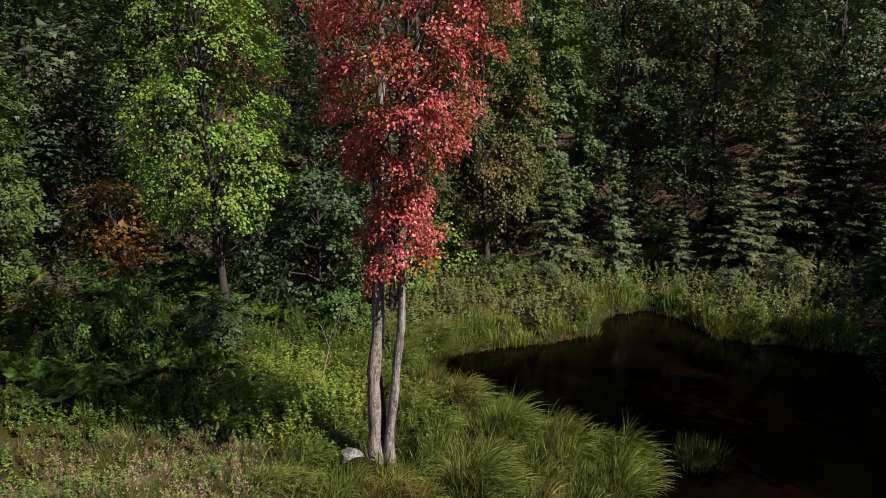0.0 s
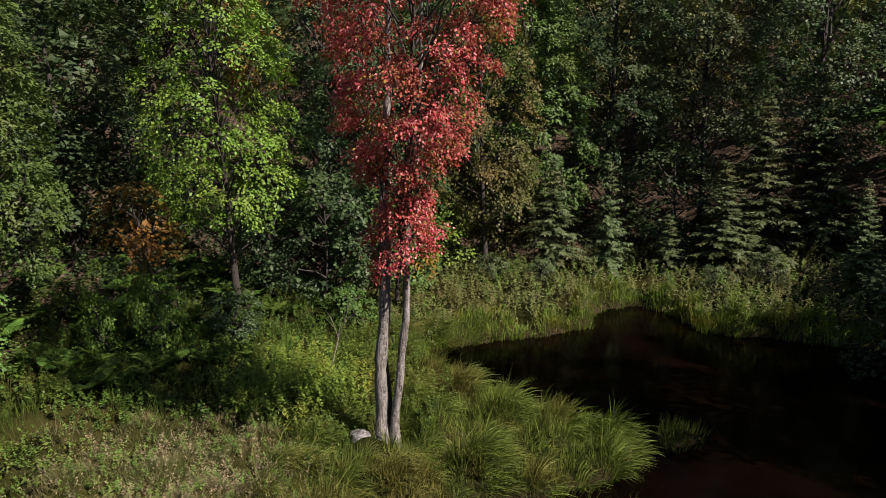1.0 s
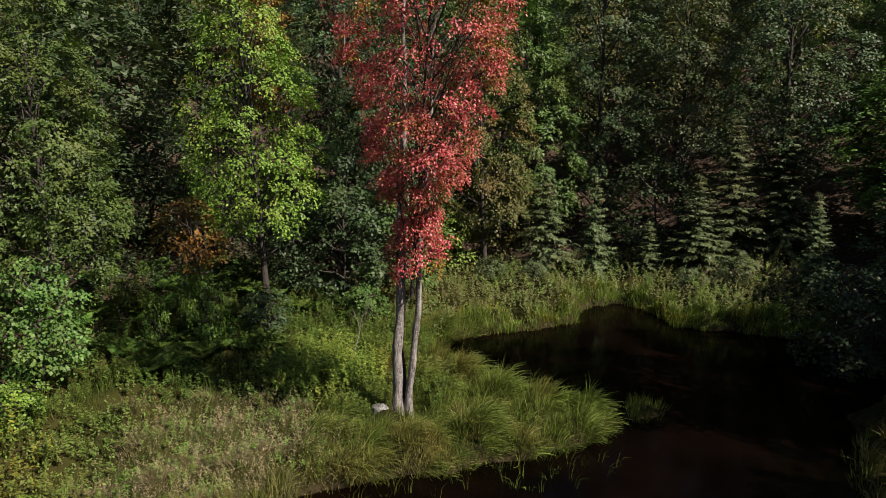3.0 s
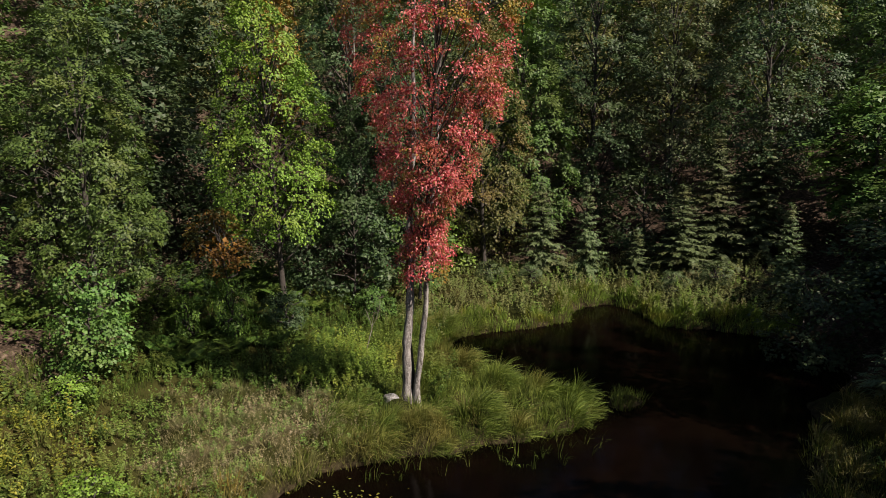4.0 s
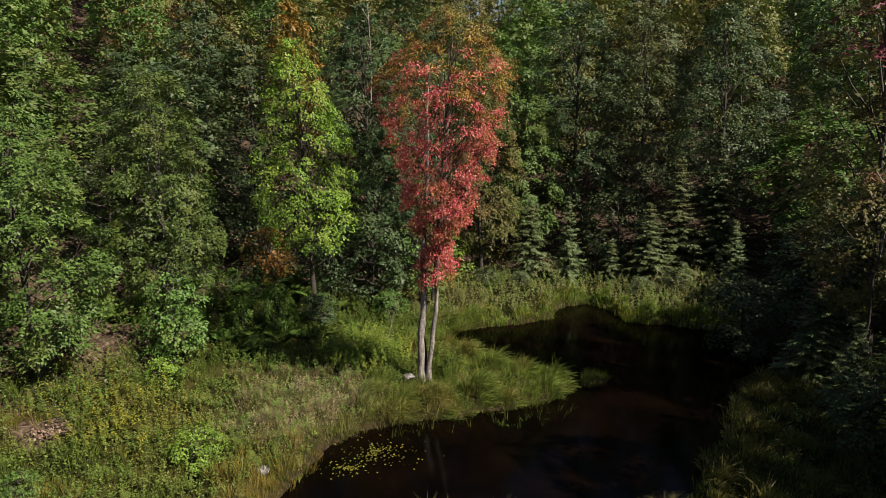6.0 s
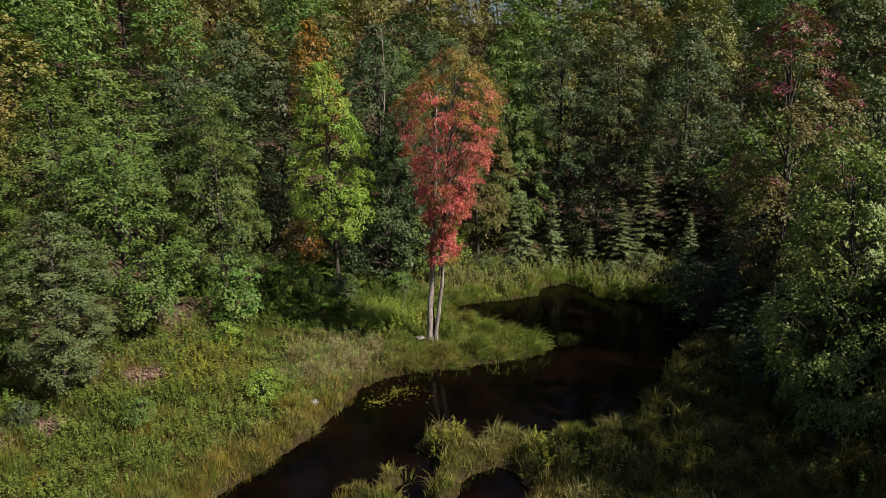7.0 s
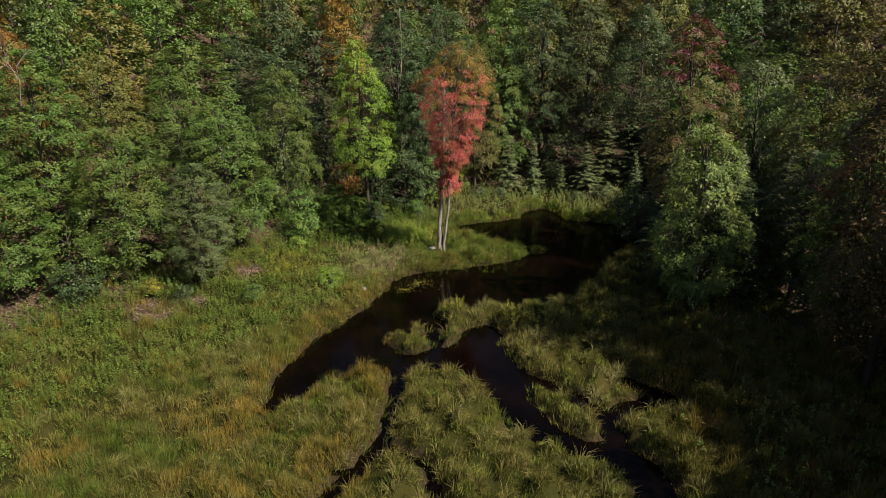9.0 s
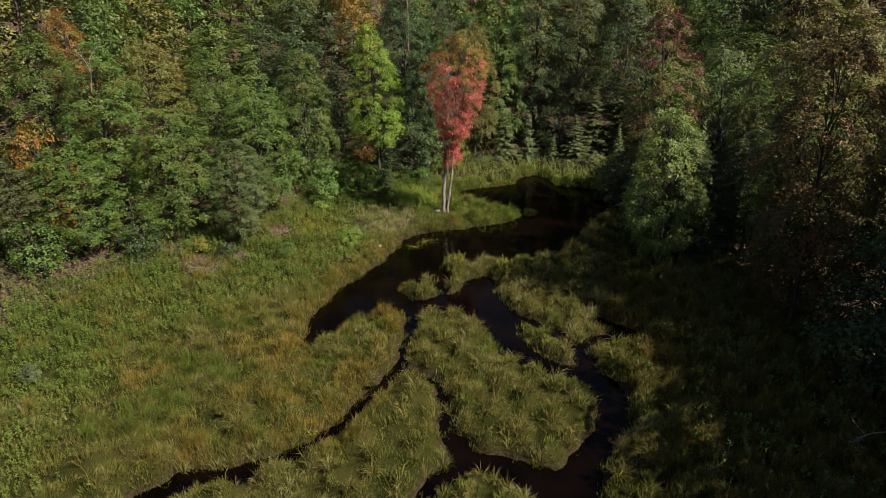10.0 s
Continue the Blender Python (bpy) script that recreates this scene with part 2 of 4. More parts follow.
CHANNELS = [
    [(0.6, -2.6, 1.3), (1.3, -4.8, 0.8), (1.8, -6.6, 0.8), (3.2, -8.1, 0.55), (4.5, -8.4, 0.6), (5.1, -9.8, 0.62), (5.0, -11.2, 0.62), (4.4, -12.6, 0.65), (3.4, -14.0, 0.65), (2.6, -15.6, 1.0)],
    [(1.6, -3.4, 0.4), (3.3, -4.6, 0.35), (4.6, -6.4, 0.4), (4.4, -8.0, 0.4)],
    [(5.6, -4.2, 0.5), (6.9, -5.4, 0.6), (5.3, -5.9, 0.45), (4.6, -6.4, 0.4)],
    [(-2.9, -3.2, 0.3), (-2.95, -5.6, 0.26), (-3.1, -7.6, 0.3), (-3.6, -8.9, 0.42), (-4.3, -10.4, 0.42), (-5.2, -12.0, 0.4), (-6.5, -13.3, 0.48), (-8.0, -14.1, 0.52), (-9.4, -14.2, 0.58), (-10.5, -15.3, 0.7)],
    [(-3.1, -7.9, 0.4), (-2.2, -8.4, 0.22), (-1.4, -9.0, 0.22), (-1.2, -10.6, 0.25), (-1.0, -12.0, 0.35), (-0.4, -13.5, 0.6), (1.2, -14.1, 0.7), (2.8, -15.4, 1.0)],
    [(-0.4, -13.5, 0.5), (-1.4, -14.6, 0.4), (-1.8, -15.6, 0.3)],
    [(-3.8, -9.0, 0.25), (-4.9, -9.2, 0.15)],
    [(-8.0, -7.7, 0.12), (-7.2, -7.2, 0.16)],
]
# land that stands in the water
ISLETS = [
    [(3.8, 10.55, 0.28), (4.2, 10.6, 0.22)],
    [(-2.95, -0.6, 0.6), (-2.4, -0.9, 0.6)],
]
# the clearing between the woods
CLEARING = [
    [(-12.0, -30.0, 12.5), (-10.5, -8.0, 9.8), (-7.5, 0.0, 7.6), (-4.8, 7.0, 6.0), (-3.0, 13.0, 5.8), (0.0, 17.0, 6.0), (5.0, 18.0, 6.0)],
    [(7.0, -30.0, 12.0), (3.0, 0.0, 10.5), (4.0, 8.0, 6.0), (5.0, 16.0, 6.0)],
]


def away(lines, X, Y):
    """Distance to the edge of a set of stretches; negative inside."""
    d = np.full(np.shape(X), 1e9)
    for line in lines:
        for (ax, ay, ar), (bx, by, br) in zip(line, line[1:]):
            l2 = (bx - ax) ** 2 + (by - ay) ** 2
            u = np.clip(((X - ax) * (bx - ax) + (Y - ay) * (by - ay)) / l2, 0, 1)
            d = np.minimum(d, np.hypot(X - ax - u * (bx - ax), Y - ay - u * (by - ay)) - ar - u * (br - ar))
    return d


def wave(X, Y, scale, k=0.0):
    """Smooth irregular waves between -1 and 1."""
    x, y = X / scale, Y / scale
    return (np.sin(1.7 * x + 1.1 * y + k) + np.sin(-1.3 * x + 2.1 * y + 2 * k + 1) + np.sin(2.9 * x - 0.7 * y + 3 * k + 2) + np.sin(0.9 * x + 3.3 * y + k + 4)) / 4


def shore(X, Y):
    d = np.maximum(away(POND + CHANNELS, X, Y), -away(ISLETS, X, Y))
    return d + 0.13 * wave(X, Y, 0.55) + 0.08 * wave(X, Y, 0.23, 2.0)


def woods(X, Y):
    """Distance into the woods; negative in the clearing."""
    return away(CLEARING, X, Y) + 0.8 * wave(X, Y, 2.6, 1.0)


def height(X, Y):
    s, f = shore(X, Y), woods(X, Y)
    wet = np.clip(s / 0.5, -1, 0) * 0.5
    land = np.clip(s, 0, None)
    z = wet + np.where(s > 0, 0.24 * (1 - np.exp(-land / 0.18)), 0) + (0.05 * wave(X, Y, 1.1, 3.0) + 0.27 * (wave(X, Y, 0.5, 6.0) + 0.62)) * np.clip(s * 2, 0, 1)
    left = 1 / (1 + np.exp(np.clip((X + 3.5) / 1.2, -30, 30)))
    far = 1 / (1 + np.exp(np.clip(17.0 - Y, -30, 30)))
    z = z + np.minimum(land, 9) * (0.035 * left + 0.05 * far) + 0.22 * np.clip(f + 4, 0, 4) * left * (1 - far)
    rise = np.clip(f, 0, None)
    z = z + 0.16 * np.clip(rise - 12, 0, 45)
    return z + 0.29 * np.minimum(rise, 50) * (0.8 + 0.2 * left) * (1 - 0.75 * np.clip((X - 9) / 4, 0, 1) * np.clip((25 - Y) / 5, 0, 1)) + 0.3 * wave(X, Y, 4.0, 5.0) * np.clip(rise / 4, 0, 1)


# worn patches of earth and dead leaves, clear of herbs: (x, y, half width)
PILES = [(-11.2, 5.4, 0.8), (-14.2, 1.0, 1.3), (-12.9, 2.3, 0.7), (11.4, 0.4, 1.3), (13.2, -0.6, 0.9)]


def bare(X, Y):
    """0 on the worn patches, 1 elsewhere."""
    k = np.ones(np.shape(X))
    for x, y, r in PILES:
        k = k * np.clip((np.hypot(X - x, (Y - y + 0.3) / 0.8) + 0.25 * wave(X, Y, 0.4, 1.0)) / r * 3 - 2, 0, 1)
    return k


# ---- mesh helpers ----
def mesh_of(name, verts, tris, mats, index=None, smooth=False):
    """A mesh from arrays of places and triangles."""
    me = bpy.data.meshes.new(name)
    verts, tris = np.asarray(verts, np.float32), np.asarray(tris, np.int32)
    me.vertices.add(len(verts))
    me.vertices.foreach_set("co", verts.ravel())
    me.loops.add(tris.size)
    me.loops.foreach_set("vertex_index", tris.ravel())
    me.polygons.add(len(tris))
    me.polygons.foreach_set("loop_start", np.arange(0, tris.size, 3, dtype=np.int32))
    for m in mats:
        me.materials.append(m)
    if index is not None:
        me.polygons.foreach_set("material_index", np.asarray(index, np.int32))
    me.polygons.foreach_set("use_smooth", np.full(len(tris), smooth))
    me.update(calc_edges=True)
    return me


def unit(v):
    return v / np.maximum(np.linalg.norm(v, axis=-1, keepdims=True), 1e-6)


def leaves(name, P, D, U, length, wide, mats, index=None, fold=0.12, plain=False):
    """Pointed leaves folded along the midrib: foot P, way D, upper side U. Plain ones are single facets, for far crowns."""
    n = len(P)
    D = unit(D)
    S = unit(np.cross(D, U))
    N = np.cross(S, D)
    L = np.reshape(length, (-1, 1)) * np.ones((n, 1))
    W = L * wide
    if plain:
        V = np.stack([P - S * W, P + S * W * 0.8, P + D * L], 1).reshape(-1, 3)
        return mesh_of(name, V, np.arange(n * 3).reshape(-1, 3), mats, index)
    mid = P + D * L * 0.45 + N * W * fold * 2
    tip = P + D * L - N * L * 0.12
    V = np.stack([P, mid + S * W - N * W * fold * 3, tip, mid - S * W - N * W * fold * 3], 1).reshape(-1, 3)
    base = np.arange(n)[:, None] * 4
    F = np.concatenate([base + [0, 2, 1], base + [0, 3, 2]], 1).reshape(-1, 3)
    return mesh_of(name, V, F, mats, None if index is None else np.repeat(index, 2))


def blades(name, P, lean, length, width, mats, droop=0.5, steps=2):
    """Grass blades: foot P, sideways lean; they arch over in a few steps to a fine tip."""
    n = len(P)
    L = np.reshape(length, (-1, 1)) * np.ones((n, 1)) / steps
    up = np.array([0, 0, 1.0])
    tilt = np.linalg.norm(lean, axis=1, keepdims=True)
    side = unit(np.cross(up + lean, np.random.normal(size=(n, 3)))) * np.reshape(width, (-1, 1)) * 0.5
    rows, p = [P - side, P + side], P
    for k in range(steps):
        a = k / max(1, steps - 1)
        p = p + unit(up * (1 - (0.55 + droop) * a * np.minimum(tilt, 1.2)) + lean * (0.6 + 0.9 * a)) * L
        rows += [p - side * 0.8, p + side * 0.8] if k < steps - 1 else [p]
    V = np.stack(rows, 1).reshape(-1, 3)
    b = np.arange(n)[:, None] * (2 * steps + 1)
    F = []
    for k in range(steps - 1):
        F += [b + [2 * k, 2 * k + 1, 2 * k + 3], b + [2 * k, 2 * k + 3, 2 * k + 2]]
    F.append(b + [2 * steps - 2, 2 * steps - 1, 2 * steps])
    return mesh_of(name, V, np.concatenate(F, 1).reshape(-1, 3), mats)


class Tubes:
    """Tapered round limbs gathered into one mesh."""

    def __init__(self):
        self.v, self.f = [], []

    def add(self, pts, radii, sides=6):
        pts = np.asarray(pts, float)
        start = len(self.v)
        for i, (p, r) in enumerate(zip(pts, radii)):
            t = pts[min(i + 1, len(pts) - 1)] - pts[max(i - 1, 0)]
            t = t / (np.linalg.norm(t) + 1e-9)
            a = np.cross(t, (0.3, 1, 0.1) if abs(t[1]) < 0.9 else (1, 0, 0))
            a /= np.linalg.norm(a)
            b = np.cross(t, a)
            for k in range(sides):
                w = 2 * math.pi * k / sides
                self.v.append(p + r * (math.cos(w) * a + math.sin(w) * b))
        for i in range(len(pts) - 1):
            for k in range(sides):
                a, b = start + i * sides + k, start + i * sides + (k + 1) % sides
                self.f += [(a, b, b + sides), (a, b + sides, a + sides)]
        return self

    def mesh(self, name, mats):
        return mesh_of(name, self.v, self.f, mats, smooth=True)


def part(name, me, parent, label=""):
    ob = new(name, me)
    ob.parent = parent
    if label:
        tagged(ob, label)
    return ob


def place(x, y, lift=0.0):
    return float(height(np.array([x]), np.array([y]))[0]) + lift


# ---- ground and water ----
def build_ground():
    core_x = np.concatenate([np.arange(-26, -13, 0.5), np.arange(-13, 10, 0.18), np.arange(10, 22, 0.5)])
    core_y = np.concatenate([np.arange(-30, -18, 0.5), np.arange(-18, 21, 0.18), np.arange(21, 26, 0.5)])
    far_x = np.array([30, 34, 38, 42, 48, 54, 62, 72, 90, 130, 250, 600, 1500, 4000.0])
    xs = np.concatenate([-far_x[::-1], core_x, far_x])
    ys = np.concatenate([-far_x[::-1] - 4, core_y, far_x])
    X, Y = np.meshgrid(xs, ys)
    Z = height(X, Y)
    nx, ny = len(xs), len(ys)
    i = (np.arange(ny - 1)[:, None] * nx + np.arange(nx - 1)[None, :]).ravel()
    F = np.concatenate([np.stack([i, i + 1, i + nx + 1], 1), np.stack([i, i + nx + 1, i + nx], 1)])
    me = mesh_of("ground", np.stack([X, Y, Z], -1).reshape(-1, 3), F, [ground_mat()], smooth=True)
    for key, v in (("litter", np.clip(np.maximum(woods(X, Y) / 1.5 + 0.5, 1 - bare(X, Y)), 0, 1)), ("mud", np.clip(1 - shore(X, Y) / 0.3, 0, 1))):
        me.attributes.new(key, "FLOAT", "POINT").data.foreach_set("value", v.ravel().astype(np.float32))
    tagged(new("ground", me), "grassy bank and brown forest floor round a pond", "ground", kind="structure")
    wv = [(-14, -26, 0), (13, -26, 0), (13, 22, 0), (-14, 22, 0)]
    tagged(new("water", mesh_of("water", wv, [(0, 1, 2), (0, 2, 3)], [water_mat()])), "still dark brown water of a marshy pond", "water", kind="structure")


build_ground()

# ---- trees ----
rng = np.random.default_rng(7)


OVAL = ([0, 0.12, 0.35, 0.6, 0.85, 1], [0.55, 0.9, 1.0, 0.82, 0.45, 0.08])
TALL = ([0, 0.15, 0.5, 0.75, 0.9, 1], [0.4, 0.7, 1.0, 0.85, 0.5, 0.1])
ROUND = ([0, 0.2, 0.5, 0.8, 1], [0.6, 0.95, 1.0, 0.75, 0.25])


def broadleaf_meshes(name, h, r, low, lobes, sprays, per, leaf, pad, seed, trunk_r=0.13, mats=None, pick=None, sway=0.25, bark=None, gaps=0.4, form=OVAL, lean=(0, 0), limbs=True, hang=0.0, wide=0.42, plain=False, rough=0.34):
    """Trunk, limbs and a domed crown: boughs swell out of it, and flat sprays of leaves cover them."""
    g = np.random.default_rng(seed)
    tubes = Tubes()
    hs = np.linspace(0, h * 0.93, 8)
    bend = np.cumsum(g.normal(0, sway * 0.35, (8, 2)), 0) * (hs[:, None] / h) + hs[:, None] * np.array(lean)
    spine = np.column_stack([bend, hs])
    tubes.add(spine[2 if hang else 0:], (np.linspace(trunk_r, 0.02, 8) * np.array([1.3] + [1] * 7))[2 if hang else 0:], 7)

    def axis(z):
        return np.column_stack([np.interp(z, hs, bend[:, 0]), np.interp(z, hs, bend[:, 1]), z])

    def ring(a):
        return np.column_stack([np.cos(a), np.sin(a), np.zeros(len(a))])

    # boughs: height, side and reach
    ub = (np.arange(lobes) + g.random(lobes)) / lobes
    ab = np.arange(lobes) * 2.4 + g.uniform(-0.5, 0.5, lobes)
    reach = g.uniform(0.6, 1.0, lobes)
    span = h * (1 - low)
    # sprays over the dome, thinned between the boughs
    u = g.random(sprays * 6)
    u = u[g.random(len(u)) < np.interp(u, *form) + 0.12][:sprays * 3]
    a = g.uniform(0, 2 * np.pi, len(u))
    prof = np.interp(u, *form)
    da = (a[:, None] - ab + np.pi) % (2 * np.pi) - np.pi
    wide_b = 0.36 * r
    near2 = ((da * r * prof[:, None]) ** 2 + ((u[:, None] - ub) * span) ** 2) / wide_b ** 2 * 0.55
    swell = np.exp(-near2) * reach
    own = swell.argmax(1)
    bump = swell.max(1)
    under = np.clip(((u - ub[own]) * span / wide_b + 0.75) / 0.6, 1 - gaps, 1)
    keep = g.random(len(u)) < np.clip((bump - 0.15) / 0.45, 1 - gaps, 1) * under
    u, a, prof, own, bump = u[keep][:sprays], a[keep][:sprays], prof[keep][:sprays], own[keep][:sprays], bump[keep][:sprays]
    n = len(u)
    rad = r * prof * (1 - rough + 1.25 * rough * bump) * g.uniform(0.86, 1.06, n)
    z = h * low + span * u
    out = ring(a)
    C = axis(z) + out * rad[:, None]
    C[:, 2] += 0.45 * wide_b * bump
    B = axis(h * low + span * ub) + ring(ab) * (r * np.interp(ub, *form) * 0.6)[:, None]
    d = unit(unit(C - B[own]) * 0.7 + out * 0.75 + np.column_stack([np.zeros((n, 2)), 1.3 * (u - 0.3)]))
    if limbs:
        for b, k in zip(B, ub):
            zf = max(b[2] - 0.13 * h * (0.6 + k), h * low * (1.02 if hang else 0.6))
            foot = axis(np.array([zf]))[0]
            tubes.add([foot, foot * 0.45 + b * 0.55 + g.normal(0, 0.12, 3), b], np.array([0.04, 0.022, 0.012]) * (0.6 if hang else 1), 4)
        for k in range(0, n, 4):
            tubes.add([B[own[k]], B[own[k]] * 0.4 + C[k] * 0.6 + g.normal(0, 0.04, 3), C[k]], [0.01, 0.007, 0.004], 3)
    m = n * per
    j = np.repeat(np.arange(n), per)
    N = unit(d * 0.6 + [0, 0, 0.75] + g.normal(0, 0.3, (n, 3)))[j]
    A = unit(np.cross(N, g.normal(0, 1, (n, 3))[j]))
    E = np.cross(N, A)
    th, rho = g.uniform(0, 2 * np.pi, m), np.sqrt(g.random(m))
    pads = (pad * g.uniform(0.65, 1.3, n))[j] * (1 + 0.35 * np.sin(3 * th + j) + 0.2 * np.sin(5 * th + 2 * j))
    way = A * np.cos(th)[:, None] + E * np.sin(th)[:, None]
    P = C[j] + way * (rho * pads)[:, None] + N * (g.normal(0, 0.14, m) * pad - 0.4 * rho * rho * pad)[:, None]
    P[:, 2] -= hang * pad * g.random(m)
    U = unit(N * (1 - 0.5 * hang) + out[j] * 0.35 * hang + g.normal(0, 0.3 + 0.3 * hang, (m, 3)))
    D = way * 0.7 + out[j] * 0.2 + g.normal(0, 0.45, (m, 3)) + [0, 0, -0.25 - hang]
    D = D - U * np.einsum("ij,ij->i", D, U)[:, None]
    L = leaf * g.uniform(0.6, 1.3, m)
    # oversized leaves in the shaded inside, added to block light and the view through
    k = int(n * 1.6) if not hang else n // 2
    c = g.integers(0, n, k)
    P = np.vstack([P, axis(z[c]) + (C[c] - axis(z[c])) * g.uniform(0.1, 0.75, (k, 1)) + g.normal(0, 0.05 * r, (k, 3))])
    D, U = np.vstack([D, g.normal(0, 1, (k, 3))]), np.vstack([U, g.normal(0, 1, (k, 3))])
    L = np.append(L, leaf * g.uniform(1.3, 2.2, k) * (0.5 if hang else 1))
    mi = None
    if pick is not None:
        mi = np.append(pick(C, g)[j], np.zeros(k, int))
        stray = g.random(len(mi)) < 0.12 * (hang > 0)
        mi[stray] = g.integers(0, len(mats), stray.sum())
    return tubes.mesh(name + "_wood", [bark or DARK_BARK]), leaves(name + "_leaves", P, D, U, L, wide, mats or [LEAF["mid"]], mi, plain=plain)


def spruce_meshes(name, h, r, seed, whorls=20, arms=8):
    """A straight stem with whorls of drooping, feathery boughs."""
    g = np.random.default_rng(seed)
    tubes = Tubes().add([(0, 0, 0), (0.02, 0, h * 0.5), (0, 0, h)], [0.02 + 0.012 * h, 0.01 + 0.007 * h, 0.008], 6)
    P, D, U, L = [], [], [], []
    for w in np.linspace(0.07, 0.985, whorls):
        reach = r * (1 - w) ** 0.85 + 0.08
        for k in range(arms):
            a = 2 * math.pi * (k + g.uniform(-0.3, 0.3)) / arms + w * 40
            l = reach * g.uniform(0.55, 1.2)
            z0 = h * max(0.04, w + g.uniform(-0.06, 0.06) * (1 - 0.7 * w))
            d = np.array([math.cos(a), math.sin(a), 0])
            s = np.array([-d[1], d[0], 0])
            drop = (g.uniform(-0.42, -0.2) * (1 - w) + 0.12) * l
            tubes.add([(0, 0, z0), tuple(d * l * 0.9 + [0, 0, z0 + drop * 0.9])], [0.014, 0.004], 3)
            m = max(5, int(l * 13))
            for q in np.linspace(0.12, 1.0, m):
                p = d * l * q + np.array([0, 0, z0 + drop * q * q + 0.03 * math.sin(9 * q)])
                for side in (-1, 1):
                    P.append(p)
                    D.append(d * 0.75 + s * side * g.uniform(0.5, 0.9) + [0, 0, g.uniform(-1.1, 0.1)])
                    U.append([0, 0, 1] + d * 0.5 + g.normal(0, 0.35, 3))
                    L.append((0.12 + 0.2 * l * (1 - q * 0.7)) * g.uniform(0.7, 1.2))
    lm = leaves(name + "_needles", np.array(P), np.array(D), np.array(U), np.array(L), 0.17, [LEAF["spruce"]])
    return tubes.mesh(name + "_wood", [DARK_BARK]), lm


WORDS = {"maple": "bright green", "mid": "green", "hill": "yellowish green", "pale_green": "pale green", "fern": "light green", "dark": "dark green", "olive": "olive green", "grey": "grey green", "yellow": "yellowing", "orange": "orange", "amber": "orange and olive", "russet": "reddish brown", "bronze": "bronze and olive", "red": "red", "spruce": "dark green"}
made = {}


def tree(kind, x, y, tall=1.0, wide=1.0, leaf="mid", turn=None, where="in the woods", group="woodland trees"):
    """A tree of one of the built kinds; later ones share its meshes."""
    turn = float(rng.uniform(0, 360)) if turn is None else turn
    wood, crown = KIND[kind]
    sort = {"spr": "spruce tree", "und": "young tree", "sap": "young tree", "bus": "bush"}.get(kind[:3], "tree")
    ob = new(sort.replace(" ", "_") if sort != "tree" else "broadleaf_tree")
    ob.matrix_basis = pose(x, y, place(x, y, -0.05), 0, 0, turn) @ Matrix.Diagonal((wide, wide, tall, 1))
    part("trunk", wood, ob)
    c = part("crown", crown, ob)
    c.material_slots[0].link = "OBJECT"
    c.material_slots[0].material = LEAF[leaf]
    words = {"spruce tree": "spruce with drooping needled boughs", "young tree": "young leafy tree", "bush": "leafy rounded bush"}.get(sort, "broadleaf tree with a leafy crown")
    return tagged(ob, f"{WORDS[leaf]} {words} {where}", sort, group)


KIND = {}
for i, (h, r, low, lobes, sprays, per, lf, pad, gaps, form) in enumerate([
    (11.0, 2.7, 0.2, 40, 410, 58, 0.098, 0.33, 0.42, OVAL),
    (11.0, 2.7, 0.1, 34, 440, 62, 0.112, 0.33, 0.28, ROUND),
    (9.0, 2.6, 0.1, 30, 420, 62, 0.106, 0.32, 0.28, ROUND),
    (12.0, 2.4, 0.1, 36, 450, 62, 0.1, 0.3, 0.28, TALL),
]):
    KIND[f"near{i}"] = broadleaf_meshes(f"near_tree_{i}", h, r, low, lobes, sprays, per, lf, pad, 20 + i, gaps=gaps, form=form, wide=0.38, plain=i > 0)
for i, (h, r, low, lobes, sprays, per, lf, pad, form) in enumerate([
    (12.0, 2.8, 0.27, 26, 260, 32, 0.155, 0.44, OVAL), (13.0, 3.0, 0.28, 26, 260, 32, 0.155, 0.45, ROUND), (11.0, 2.5, 0.25, 26, 250, 32, 0.15, 0.42, TALL)]):
    KIND[f"far{i}"] = broadleaf_meshes(f"far_tree_{i}", h, r, low, lobes, sprays, per, lf, pad, 40 + i, form=form, gaps=0.3, limbs=False, wide=0.5, plain=True)
for i, (h, r, low, lobes, sprays, per, lf, pad, form) in enumerate([
    (12.0, 2.9, 0.26, 20, 165, 22, 0.225, 0.55, OVAL), (13.0, 3.1, 0.28, 20, 165, 22, 0.225, 0.56, ROUND), (11.0, 2.6, 0.26, 20, 160, 22, 0.22, 0.52, TALL)]):
    KIND[f"back{i}"] = broadleaf_meshes(f"hill_tree_{i}", h, r, low, lobes, sprays, per, lf, pad, 45 + i, form=form, gaps=0.3, limbs=False, wide=0.5, plain=True)


def red_cap(C, g):
    return ((C[:, 2] > 9.3) & (g.random(len(C)) < 0.32) | (g.random(len(C)) < 0.05)).astype(int)


